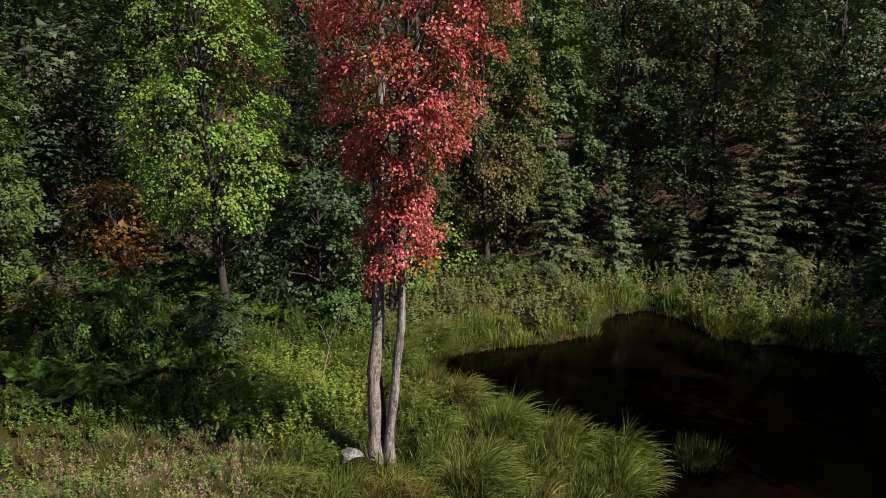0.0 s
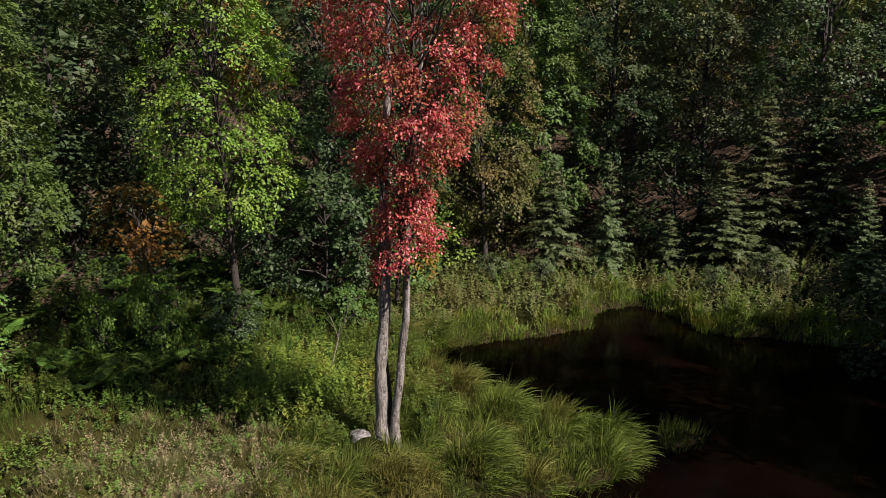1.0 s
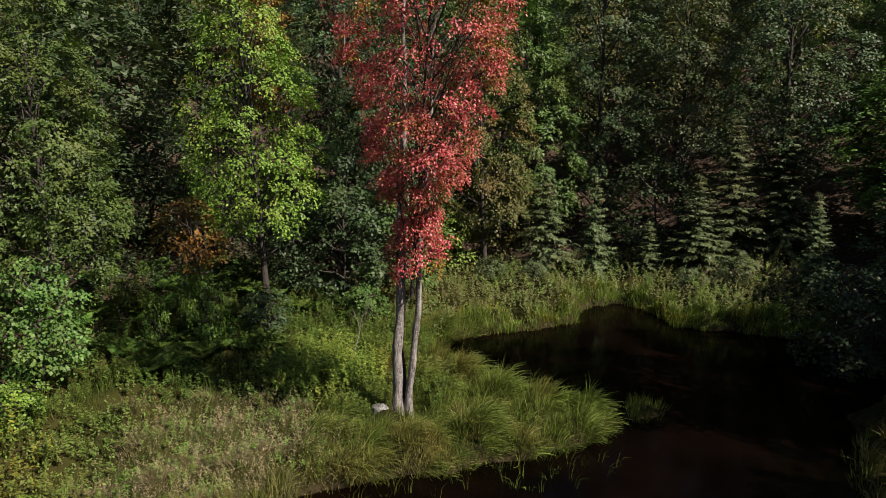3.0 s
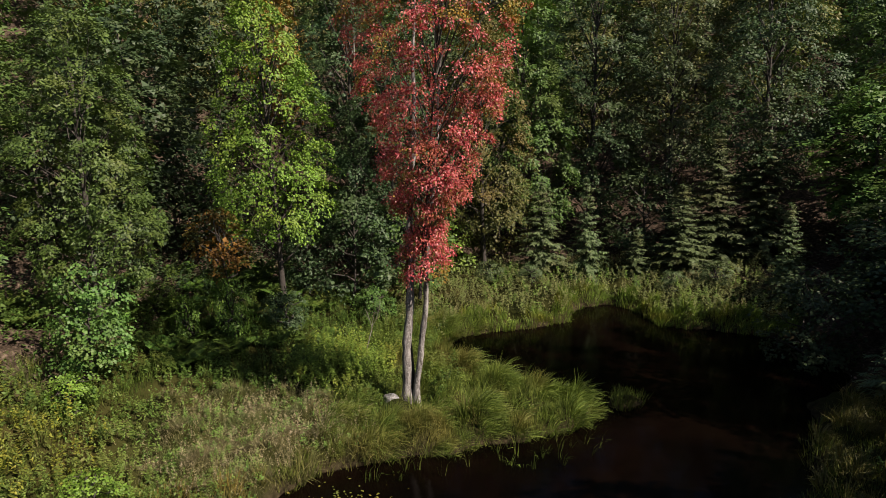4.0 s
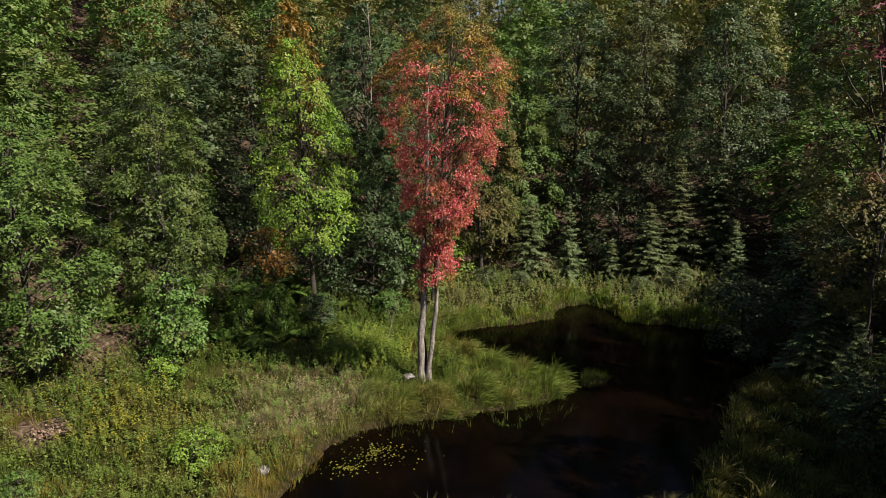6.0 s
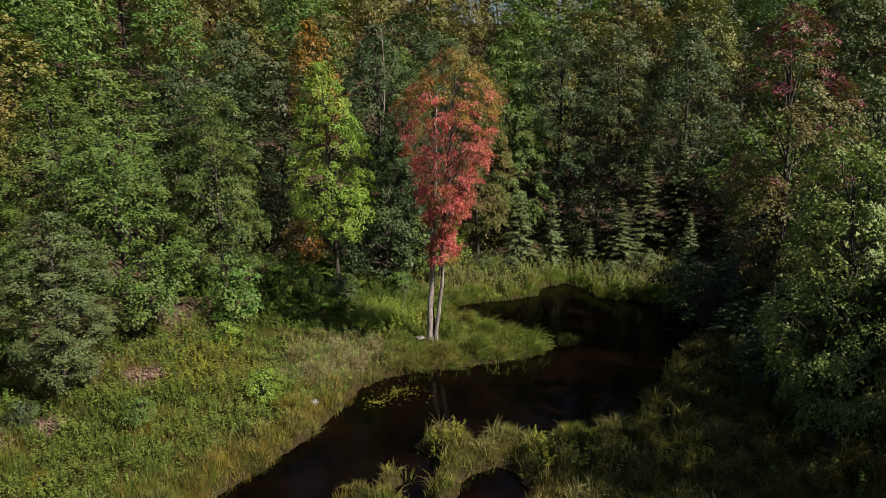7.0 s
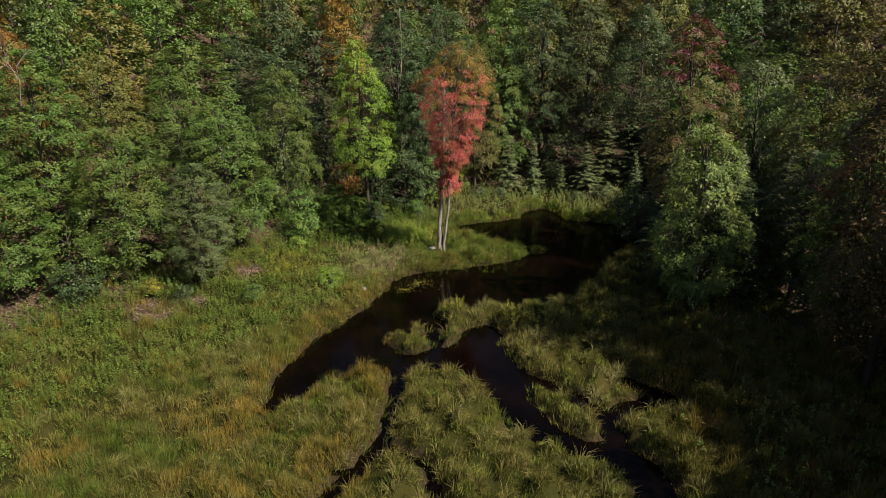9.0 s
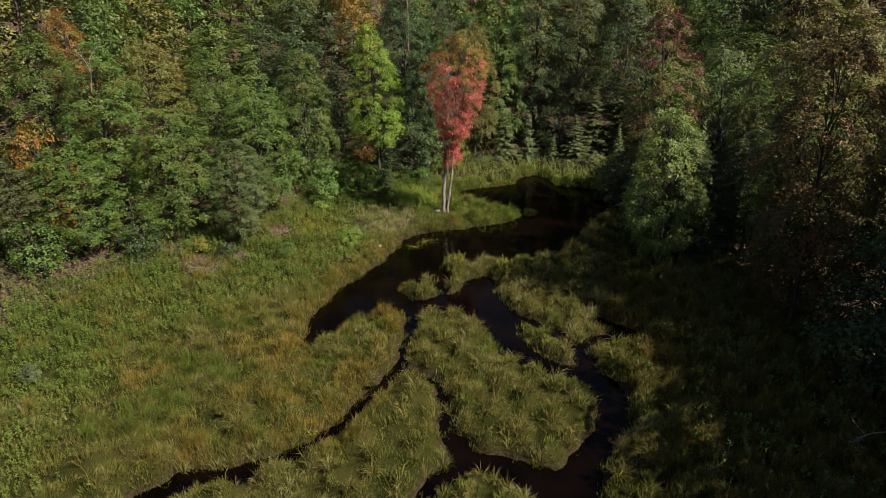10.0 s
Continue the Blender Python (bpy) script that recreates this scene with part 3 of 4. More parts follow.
KIND["cap0"] = broadleaf_meshes("red_topped_tree", 12.0, 2.5, 0.2, 34, 420, 58, 0.1, 0.3, 26, mats=[LEAF["olive"], LEAF["crimson"]], pick=red_cap, gaps=0.6, form=TALL, wide=0.38, plain=True)
for i, (h, r, lobes, sprays, per, lf, pad) in enumerate([(4.0, 1.7, 16, 130, 22, 0.11, 0.27), (3.2, 1.4, 14, 120, 22, 0.1, 0.24)]):
    KIND[f"under{i}"] = broadleaf_meshes(f"young_tree_{i}", h, r, 0.12, lobes, sprays, per, lf, pad, 50 + i, 0.04, form=ROUND)
for i, (h, r, lobes, sprays, per, lf, pad) in enumerate([(1.3, 0.7, 12, 90, 26, 0.055, 0.12), (1.0, 0.6, 11, 80, 26, 0.05, 0.11)]):
    KIND[f"bush{i}"] = broadleaf_meshes(f"bush_{i}", h, r, 0.18, lobes, sprays, per, lf, pad, 55 + i, 0.02, form=ROUND)
KIND["sapling0"] = broadleaf_meshes("sapling", 4.2, 0.9, 0.56, 9, 64, 26, 0.085, 0.2, 58, 0.03, form=ROUND)
KIND["spruce0"] = spruce_meshes("spruce_a", 7.0, 1.5, 60, 34, 8)
KIND["spruce1"] = spruce_meshes("spruce_b", 5.0, 1.2, 61, 26, 8)
KIND["spruce2"] = spruce_meshes("spruce_c", 9.0, 1.8, 62, 40, 9)

# edge of the woods on the sunny side
tree("near0", -6.5, 16.7, 0.94, 0.8, "maple", 40)
tree("near1", -10.7, 12.5, 0.80, 0.76, "mid")
tree("near2", -12.3, 7.4, 0.86, 0.9, "mid")
tree("near0", -15.4, 9.4, 0.74, 0.95, "mid")
tree("near3", -12.7, 3.4, 0.50, 0.72, "grey")
tree("near2", -15.8, 3.4, 0.82, 0.95, "mid")
tree("near1", -18.4, 7.6, 0.76, 0.95, "olive")
tree("near3", -19.2, 3.4, 0.78, 0.95, "mid")
tree("near2", -19.6, 0.2, 0.62, 0.85, "mid")
tree("near0", -22.4, 4.4, 0.8, 0.95, "mid")
tree("near3", -21.8, -1.4, 0.42, 0.8, "grey")
tree("near2", -24.6, 0.2, 0.6, 0.9, "olive")
tree("near2", -3.0, 20.2, 1.0, 0.9, "dark")
tree("near3", -4.8, 22.0, 1.0, 1.1, "dark")
tree("near0", 0.6, 21.8, 0.95, 0.8, "olive")
tree("near1", -1.4, 25.0, 1.1, 1.0, "dark")
tree("near2", 2.5, 24.6, 1.1, 1.0, "mid")
tree("near3", 5.6, 25.5, 1.05, 1.2, "dark")
tree("near1", 9.0, 24.8, 1.1, 1.0, "grey")
tree("near0", 12.5, 23.5, 1.05, 1.1, "dark")
# spruces round the far end of the pond
tree("spruce1", 3.0, 21.9, 0.76, 1.1, "spruce")
tree("spruce1", 4.8, 21.6, 0.84, 0.8, "spruce")
tree("spruce1", 6.7, 21.0, 0.42, 0.7, "spruce")
tree("spruce0", 8.4, 20.8, 0.55, 0.95, "spruce")
tree("spruce0", 10.0, 21.6, 0.8, 1.1, "spruce")
tree("spruce2", 11.8, 21.8, 0.72, 1.0, "spruce")
tree("spruce0", 11.0, 17.4, 0.5, 0.55, "spruce")
# shady side of the pond
tree("near2", 9.8, 1.4, 0.94, 0.79, "pale_green", 100)
tree("spruce2", 12.4, 4.2, 0.78, 0.75, "spruce")
tree("spruce2", 14.6, 4.6, 0.72, 0.8, "spruce")
tree("spruce0", 10.4, 9.4, 0.5, 0.8, "spruce")
tree("spruce1", 10.2, 6.8, 0.55, 0.8, "spruce")
tree("cap0", 11.4, 8.4, 1.0, 1.0, "hill")
tree("near1", 15.6, 10.6, 0.84, 0.9, "grey")
tree("near0", 16.0, 14.0, 0.6, 0.9, "mid")
tree("near3", 17.4, 7.5, 0.82, 1.0, "hill")
tree("near1", 18.2, 3.7, 1.1, 1.1, "olive")
tree("near0", 17.4, -0.5, 0.86, 0.95, "hill")
tree("near1", 13.8, -5.2, 1.1, 0.93, "bronze")
# two low trees added where they block sun from the waterside sedge
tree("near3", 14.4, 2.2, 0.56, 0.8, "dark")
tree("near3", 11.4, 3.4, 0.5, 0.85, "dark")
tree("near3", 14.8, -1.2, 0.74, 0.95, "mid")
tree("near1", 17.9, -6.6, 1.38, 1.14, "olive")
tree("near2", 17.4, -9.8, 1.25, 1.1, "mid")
# rows out of view, placed and scaled for their shade on the marsh
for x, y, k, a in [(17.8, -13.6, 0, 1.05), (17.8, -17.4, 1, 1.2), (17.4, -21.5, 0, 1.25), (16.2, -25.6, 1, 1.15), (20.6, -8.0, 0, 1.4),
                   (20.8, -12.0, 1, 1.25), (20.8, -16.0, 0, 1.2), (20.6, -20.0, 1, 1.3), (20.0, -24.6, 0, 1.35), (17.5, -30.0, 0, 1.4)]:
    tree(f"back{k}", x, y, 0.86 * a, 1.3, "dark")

# young growth and bushes along the edge
tree("sapling0", -6.9, 13.0, 1.0, 1.0, "amber", where="at the edge of the woods", group="young trees")
tree("bush0", -6.9, 12.7, 1.7, 0.8, "fern")
tree("bush1", -8.0, 12.6, 1.5, 0.8, "fern")
for x, y, k, a, b, leaf in [
    (-4.2, 17.6, 0, 1.0, 1.0, "dark"), (-2.2, 18.6, 0, 0.9, 1.0, "mid"), (-6.0, 18.4, 1, 1.0, 1.0, "dark"), (-1.0, 21.6, 1, 1.0, 1.0, "maple"), (1.4, 23.2, 0, 1.1, 1.0, "olive"), (7.6, 23.0, 0, 1.0, 1.1, "dark"),
    (-9.4, 9.6, 1, 0.9, 0.8, "mid"), (-17.6, 1.6, 0, 0.75, 0.8, "mid"), (-20.6, -2.4, 1, 0.9, 1.0, "mid"), (-22.8, -3.4, 0, 0.8, 0.9, "dark"), (-17.0, 0.6, 1, 0.6, 0.8, "dark"), (-24.4, -4.2, 0, 0.9, 1.1, "mid"),
    # added over the lit slope, mostly dark-leaved to imitate shade inside the woods
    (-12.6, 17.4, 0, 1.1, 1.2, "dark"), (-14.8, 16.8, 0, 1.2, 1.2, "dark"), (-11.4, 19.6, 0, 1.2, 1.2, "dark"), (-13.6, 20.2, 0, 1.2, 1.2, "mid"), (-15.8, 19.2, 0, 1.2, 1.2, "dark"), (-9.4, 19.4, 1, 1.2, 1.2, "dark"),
    # the one at (9.6, 4.3) is added to block low sun from the sedge
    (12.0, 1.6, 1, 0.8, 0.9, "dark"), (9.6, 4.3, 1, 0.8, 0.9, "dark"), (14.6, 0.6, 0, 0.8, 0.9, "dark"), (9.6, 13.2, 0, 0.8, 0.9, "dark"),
]:
    tree(f"under{k}", x, y, a, b, leaf, where="at the edge of the woods", group="young trees")
g = np.random.default_rng(31)
for k, (x, y) in enumerate([(12.4, 11.0), (14.0, 11.8), (15.8, 10.6), (13.6, 13.8), (15.4, 15.6), (17.4, 14.6), (14.6, 17.4), (15.4, 18.2), (17.2, 17.4), (17.0, 20.0)]):
    tree(f"spruce{k % 2}", x, y, g.uniform(0.45, 0.75), g.uniform(0.9, 1.2), "spruce")
# the first three fill gaps in the marsh shade, just out of view
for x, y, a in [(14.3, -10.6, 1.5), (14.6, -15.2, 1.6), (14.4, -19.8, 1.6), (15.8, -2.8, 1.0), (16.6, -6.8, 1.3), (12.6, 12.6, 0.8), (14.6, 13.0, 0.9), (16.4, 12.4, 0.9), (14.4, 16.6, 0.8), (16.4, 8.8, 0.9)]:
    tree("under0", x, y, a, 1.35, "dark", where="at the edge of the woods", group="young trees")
for x, y, k, a, leaf in [
    (-6.9, 4.7, 0, 0.95, "maple"), (-9.3, 8.2, 1, 1.0, "maple"), (-10.2, 2.6, 0, 0.7, "mid"), (-13.2, 1.8, 0, 0.8, "dark"), (-14.6, 2.0, 1, 0.8, "yellow"),
    (-5.8, 14.4, 0, 1.1, "dark"), (-3.2, 16.4, 0, 1.0, "mid"), (-9.6, 13.4, 1, 1.0, "fern"), (1.0, 20.6, 1, 1.0, "grey"), (2.4, 19.9, 0, 0.7, "grey"),
    (7.6, 19.0, 0, 0.8, "grey"), (9.4, 19.2, 1, 1.1, "grey"), (-11.4, -0.2, 1, 0.6, "yellow"), (-17.5, -9.6, 1, 0.8, "grey"),
]:
    tree(f"bush{k}", x, y, a, a, leaf, where="on the bank", group="bushes")

for x, y in [(18.5, 12.0), (19.0, 16.0), (18.8, 20.0), (21.8, 13.5), (21.8, 18.0), (16.4, 22.0), (15.2, 20.2)]:
    tree("far2", x, y, 0.62, 1.0, "mid")
tree("near3", -22.4, 7.4, 0.8, 0.6, "amber")
tree("under0", -21.0, 0.4, 1.6, 0.9, "amber", where="at the edge of the woods", group="young trees")
tree("far0", -9.5, 30.0, 0.9, 0.7, "amber")

# woods up the slope behind
taken = [(o.location.x, o.location.y) for o in scene.objects if o.name.startswith("broadleaf_tree")]
g = np.random.default_rng(5)
for _ in range(14000):
    y = g.uniform(-4, 85)
    half = 0.66 * (y + 34) + 3
    x = g.uniform(-half, half)
    f = float(woods(np.array([x]), np.array([y]))[0])
    if f < 3.2 or f > 60 or (8 < x < 18 and 6 < y < 20):
        continue
    gap = 3.8 if f < 14 else 4.3 if f < 34 else 5.2
    if any((x - a) ** 2 + (y - b) ** 2 < gap * gap for a, b in taken):
        continue
    taken.append((x, y))
    leaf = ["olive", "mid", "olive", "grey", "mid", "mid", "hill", "dark", "hill", "mid", "russet", "hill"][int(g.random() * (12 if f > 22 else 10))]
    # dark leaves here stand in for the deep shade of this pocket
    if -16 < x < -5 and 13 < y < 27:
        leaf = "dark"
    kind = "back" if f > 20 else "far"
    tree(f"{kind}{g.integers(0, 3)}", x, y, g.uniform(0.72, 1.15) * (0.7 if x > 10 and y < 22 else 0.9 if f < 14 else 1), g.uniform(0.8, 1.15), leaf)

# ---- the red maple ----
def red_maple():
    ob = new("red_maple_tree")
    bx, by = -1.55, 9.95
    ob.location = (bx, by, place(bx, by, -0.05))
    g = np.random.default_rng(11)
    for name, dx, lean, r, top in (("trunk", -0.13, (0.065, 0.05), 0.125, 10.0), ("trunk", 0.12, (0.115, -0.02), 0.085, 8.6)):
        t = Tubes()
        hs = np.linspace(0, top, 60)
        wob = 0.03 * np.sin(hs * 1.7 + dx * 30) + 0.012 * np.sin(hs * 4.6 + dx * 70)
        pts = np.column_stack([dx + lean[0] * hs + wob, lean[1] * hs + wob[::-1] * 0.6, hs])
        rr = r * (1 - 0.85 * (hs / top) ** 1.2)
        rr *= 1 + 0.05 * np.sin(hs * 7 + dx * 40) + g.normal(0, 0.05, 60)
        rr[:4] *= (1.55, 1.35, 1.2, 1.08)
        part(name, t.add(pts, rr, 10).mesh(name, [BARK]), ob)
    part("trunk", Tubes().add([(0.02, 0.1, 0), (0.04, 0.14, 0.8), (0.0, 0.12, 1.9), (0.05, 0.15, 4.2)], [0.09, 0.07, 0.05, 0.03], 8).mesh("trunk", [DARK_BARK]), ob)

    def pick(C, g):
        q = 0.32 * (C[:, 2] - 8.9) + 0.2 * C[:, 1] + 0.1 * (C[:, 0] - 1.0) + g.normal(0, 0.25, len(C))
        return np.where((q < 0.05) & (g.random(len(C)) < 0.9), 0, np.where(q < 0.5, 1, 2))
    wood, crown = broadleaf_meshes("red_maple", 11.3, 2.05, 0.3, 54, 620, 92, 0.054, 0.21, 9, 0.05, [LEAF["red"], LEAF["amber"], LEAF["olive"]], pick, 0.1, DARK_BARK, 0.55, ([0, 0.08, 0.14, 0.18, 0.25, 0.43, 0.54, 0.68, 0.8, 0.93, 1], [0.25, 0.3, 0.2, 0.25, 0.45, 0.66, 0.82, 1.0, 0.95, 0.55, 0.15]), (0.13, -0.02), True, 0.5, 0.34, False, 0.42)
    for name, me, label in (("branchwork", wood, ""), ("crown", crown, "red, orange and olive autumn leaves")):
        part(name, me, ob, label).matrix_basis = pose(0, -0.5, 0) @ Matrix.Diagonal((0.97, 1.34, 1, 1))
    tagged(ob, "red maple in autumn colour with twin grey trunks on the bank", "tree")


red_maple()


# ---- grass, sedge and herbs ----
def scatter(seed, n, x0, x1, y0, y1, keep):
    g = np.random.default_rng(seed)
    X, Y = g.uniform(x0, x1, n), g.uniform(y0, y1, n)
    k = g.random(n) < keep(X, Y, shore(X, Y), woods(X, Y))
    return X[k], Y[k], g


def grass(name, label, mat, seed, n, box, keep, per, length, width, lean, spread, category="grass", wind=(0.15, -0.1), steps=2):
    X, Y, g = scatter(seed, n, *box, keep)
    m = len(X) * per
    i = np.repeat(np.arange(len(X)), per)
    ang = g.uniform(0, 2 * np.pi, m)
    rad = spread * np.sqrt(g.random(m))
    px, py = X[i] + rad * np.cos(ang), Y[i] + rad * np.sin(ang)
    P = np.column_stack([px, py, np.maximum(height(px, py), 0.0) - 0.03])
    bias = np.column_stack([wave(X, Y, 2.0, seed) * 0.35 + wind[0], wave(X, Y, 1.7, seed + 2) * 0.35 + wind[1], np.zeros(len(X))])[i]
    out = np.column_stack([np.cos(ang), np.sin(ang), np.zeros(m)]) * (lean * g.uniform(0.2, 1.2, m))[:, None]
    size = (length * (1 + 0.25 * wave(X, Y, 0.9, seed + 5) + 0.7 * wave(X, Y, 0.5, 6.0)) * g.uniform(0.75, 1.2, len(X)))[i] * g.uniform(0.6, 1.1, m)
    me = blades(name, P, out + bias, size, width * g.uniform(0.7, 1.3, m), [mat], steps=steps)
    return tagged(new(name, me), label, category, kind="stuff")


def band(v, a, b, soft):
    return np.clip((v - a) / soft, 0, 1) * np.clip((b - v) / soft, 0, 1)



def herbs(name, label, mat, seed, n, box, keep, tall, leaf, per, wide=0.24, category="herbs"):
    """Leafy stalks, each with leaves up and round the stem."""
    X, Y, g = scatter(seed, n, *box, keep)
    m = len(X) * per
    i = np.repeat(np.arange(len(X)), per)
    H = (tall * (1 + 0.3 * wave(X, Y, 0.8, seed)) * g.uniform(0.6, 1.15, len(X)))[i]
    q = g.beta(2.2, 0.9, m)
    ang = g.uniform(0, 2 * np.pi, m)
    d = np.column_stack([np.cos(ang), np.sin(ang), np.zeros(m)])
    tilt = g.normal(0, 0.22, (len(X), 2))[i] * (q * H)[:, None]
    P = np.column_stack([X[i] + tilt[:, 0], Y[i] + tilt[:, 1], height(X, Y)[i] + q * H])
    D = d + np.column_stack([np.zeros((m, 2)), g.uniform(-0.6, 0.8, m)])
    U = np.array([0, 0, 1.0]) + g.normal(0, 0.3, (m, 3))
    return tagged(new(name, leaves(name, P, D, U, leaf * (1.25 - 0.7 * q) * g.uniform(0.8, 1.3, m), wide, [mat])), label, category, kind="stuff")


def near(X, Y, x, y, r, soft=1.0):
    return np.clip((r - np.hypot(X - x, Y - y)) / soft, 0, 1)


def left_meadow(X, Y):
    """1 in the herb meadow below the sunny wood edge, 0 in the sedge."""
    wavy = 0.7 * wave(X, Y, 1.5)
    edge = np.interp(X, [-24, -17.9, -13.5, -10.0, -7.2, -4.5], [-12.5, -8.7, -5.8, -1.4, 1.8, 5.5])
    upper = np.clip((Y - edge + wavy) / 1.8 + 0.5, 0, 1) * (X < -4.5)
    lower = np.clip((-14.9 - X - 0.12 * (Y + 10) + wavy) / 1.8 + 0.5, 0, 1)
    return np.maximum(upper, lower)


def hummock(X, Y):
    """Rounded hummocks of the marsh, -1 in the hollows to 1 on the tops."""
    return np.clip(1.6 * wave(X, Y, 0.5, 6.0), -1, 1)


def wet_ground(X, Y, s, f):
    return (s > -0.05) * (f < 1.0) * (1 - 0.9 * left_meadow(X, Y) * (s > 0.7)) * (1 - near(X, Y, -5, 8.5, 4) * (s > 0.5))


# turf coloured darker than the tussocks, so the gaps between them look shaded
grass("marsh_turf", "fine olive sedge turf of the marsh", LEAF["bank"], 7, 12000, (-19, 14, -20, 9.5), 
      lambda X, Y, s, f: wet_ground(X, Y, s, f) * np.clip(0.8 + 0.7 * hummock(X, Y), 0.22, 1), 36, 0.24, 0.02, 1.0, 0.25, steps=1)
grass("marsh_sedge", "olive yellow sedge tussocks between the channels of the marsh", LEAF["sedge"], 1, 6400, (-19, 14, -20, 9.5),
      lambda X, Y, s, f: wet_ground(X, Y, s, f) * np.clip(0.55 + 0.9 * hummock(X, Y), 0.15, 1), 34, 0.5, 0.015, 0.9, 0.12)
grass("rusty_sedge", "rust tinged sedge at the edge of the marsh", LEAF["rust"], 2, 6000, (-19, -3, -14, 6),
      lambda X, Y, s, f: (s > -0.04) * np.maximum(0.5 * band(wave(X, Y, 1.6, 4.0), 0.1, 1.1, 0.5) * (X < -5.5), 0.6 * (s < 0.9) * (X < -3.4)), 44, 0.42, 0.014, 0.7, 0.22, steps=1)
grass("green_sedge", "bright green sedge among the rusty sedge of the marsh", LEAF["lush"], 9, 5200, (-19, -4, -14, 4),
      lambda X, Y, s, f: (s > 0.3) * (1 - left_meadow(X, Y)) * band(wave(X, Y, 2.3, 8.0), -0.1, 1.1, 0.3) * np.clip((-4.5 - X - 0.5 * (Y + 6) * (Y < -6)) / 2, 0, 1), 42, 0.4, 0.014, 0.8, 0.24, steps=1)
grass("shady_sedge", "dull rust brown sedge in the shade of the woods", LEAF["rust"], 10, 3800, (4, 15, -17, 7),
      lambda X, Y, s, f: (s > 0.02) * (f < 1.5) * (0.55 + 0.5 * wave(X, Y, 1.0, 3.0)) * np.clip((X - 5.5) / 2, 0, 1) * np.clip((1 - Y) / 3, 0, 1), 26, 0.46, 0.022, 0.8, 0.22, steps=1)
grass("bank_sedge", "long drooping bright green sedge round the tree", LEAF["bank"], 3, 560, (-4.5, 5.0, 7.5, 16.5),
      lambda X, Y, s, f: (s > -0.05) * np.clip((X + 3.9) / 0.8, 0, 1) * (np.hypot(X + 2.0, Y - 9.6) > 0.45) * (np.hypot(X - 3.9, Y - 10.5) > 0.6), 72, 0.52, 0.0125, 0.65, 0.17, wind=(0.75, -0.35), steps=3)
grass("bank_turf", "short green grass of the bank round the tree", LEAF["bank"], 8, 1500, (-4.5, 5.0, 7.5, 16.5),
      lambda X, Y, s, f: (s > -0.02) * np.clip((X + 3.9) / 0.8, 0, 1) * (np.hypot(X + 2.0, Y - 9.6) > 0.4), 42, 0.34, 0.015, 0.8, 0.22, steps=1)
grass("dry_grass", "dry tan grass on the bank", LEAF["tan"], 4, 9000, (-9.5, -2.0, 5.0, 12.5),
      lambda X, Y, s, f: (s > 0.15) * near(X, Y, -4.9, 8.0, 3.0, 1.6) * np.clip(0.7 + 0.6 * wave(X, Y, 0.5, 2.0), 0.15, 1), 26, 0.17, 0.01, 1.7, 0.24, steps=1, wind=(0.0, 0.0))
herbs("seed_heads", "pinkish tan seed heads of the dry grass", LEAF["seed"], 22, 2600, (-9.0, -2.0, 5.0, 11.5),
      lambda X, Y, s, f: (s > 0.2) * near(X, Y, -4.9, 8.0, 3.0, 1.6), 0.42, 0.05, 12, 0.16)
grass("green_grass", "green grass among the herbs of the bank", LEAF["lush"], 5, 9000, (-22, -2.0, -16, 18),
      lambda X, Y, s, f: (s > 0.1) * (f < 0.8) * bare(X, Y) * (0.5 + 0.5 * wave(X, Y, 1.2, 7.0)) * np.maximum(left_meadow(X, Y), Y > 4.5) * (1 - 0.92 * near(X, Y, -5.2, 8.4, 3.4)), 34, 0.42, 0.012, 0.6, 0.2, steps=1)
grass("shore_grass", "bright green grass at the far waterside", LEAF["golden"], 6, 5200, (-2.5, 11.5, 15.0, 21.5),
      lambda X, Y, s, f: (s > -0.06) * (s < 0.7) * 0.55, 20, 0.4, 0.014, 0.5, 0.16)
herbs("meadow_herbs", "green leafy herbs of the bank meadow", LEAF["herb"], 11, 34000, (-24, -4.5, -20, 9),
      lambda X, Y, s, f: (s > 0.4) * (f < 1.2) * bare(X, Y) * left_meadow(X, Y) * np.clip(0.8 + 0.5 * wave(X, Y, 0.7, 3.0), 0.4, 1) * np.clip(1 - near(X, Y, -4.9, 8.0, 2.8), 0.12, 1), 0.46, 0.082, 13, 0.27)
herbs("bank_herbs", "small green herbs in the dry grass", LEAF["herb"], 19, 4200, (-9.5, -2.0, 4.5, 12.5),
      lambda X, Y, s, f: (s > 0.2) * near(X, Y, -5.4, 8.6, 4.2, 1.5) * (0.35 + 0.6 * wave(X, Y, 0.7, 9.0)), 0.26, 0.065, 14)
herbs("goldenrod", "bright green goldenrod stalks by the tree", LEAF["golden"], 12, 1700, (-6.5, -2.0, 10.2, 14.5),
      lambda X, Y, s, f: near(X, Y, -3.7, 11.8, 1.7, 0.6), 0.9, 0.11, 26, 0.18)
# these leaves use the darkened fern green in place of full shade
herbs("shade_herbs", "green undergrowth on the shaded bank", LEAF["shaded_frond"], 13, 4200, (-14, -0.5, 10, 20),
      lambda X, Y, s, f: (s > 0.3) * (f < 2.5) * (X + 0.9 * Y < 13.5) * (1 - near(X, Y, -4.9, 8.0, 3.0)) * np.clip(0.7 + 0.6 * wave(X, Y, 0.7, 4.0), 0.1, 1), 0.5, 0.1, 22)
herbs("far_bank_herbs", "pale green and tan herbs on the far bank", LEAF["pale"], 14, 3400, (-3.5, 12, 15.5, 23.5),
      lambda X, Y, s, f: (s > 0.2) * (f < 2.0) * np.clip(0.75 + 0.7 * wave(X, Y, 0.8, 1.0), 0.2, 1), 0.6, 0.085, 26, 0.22)
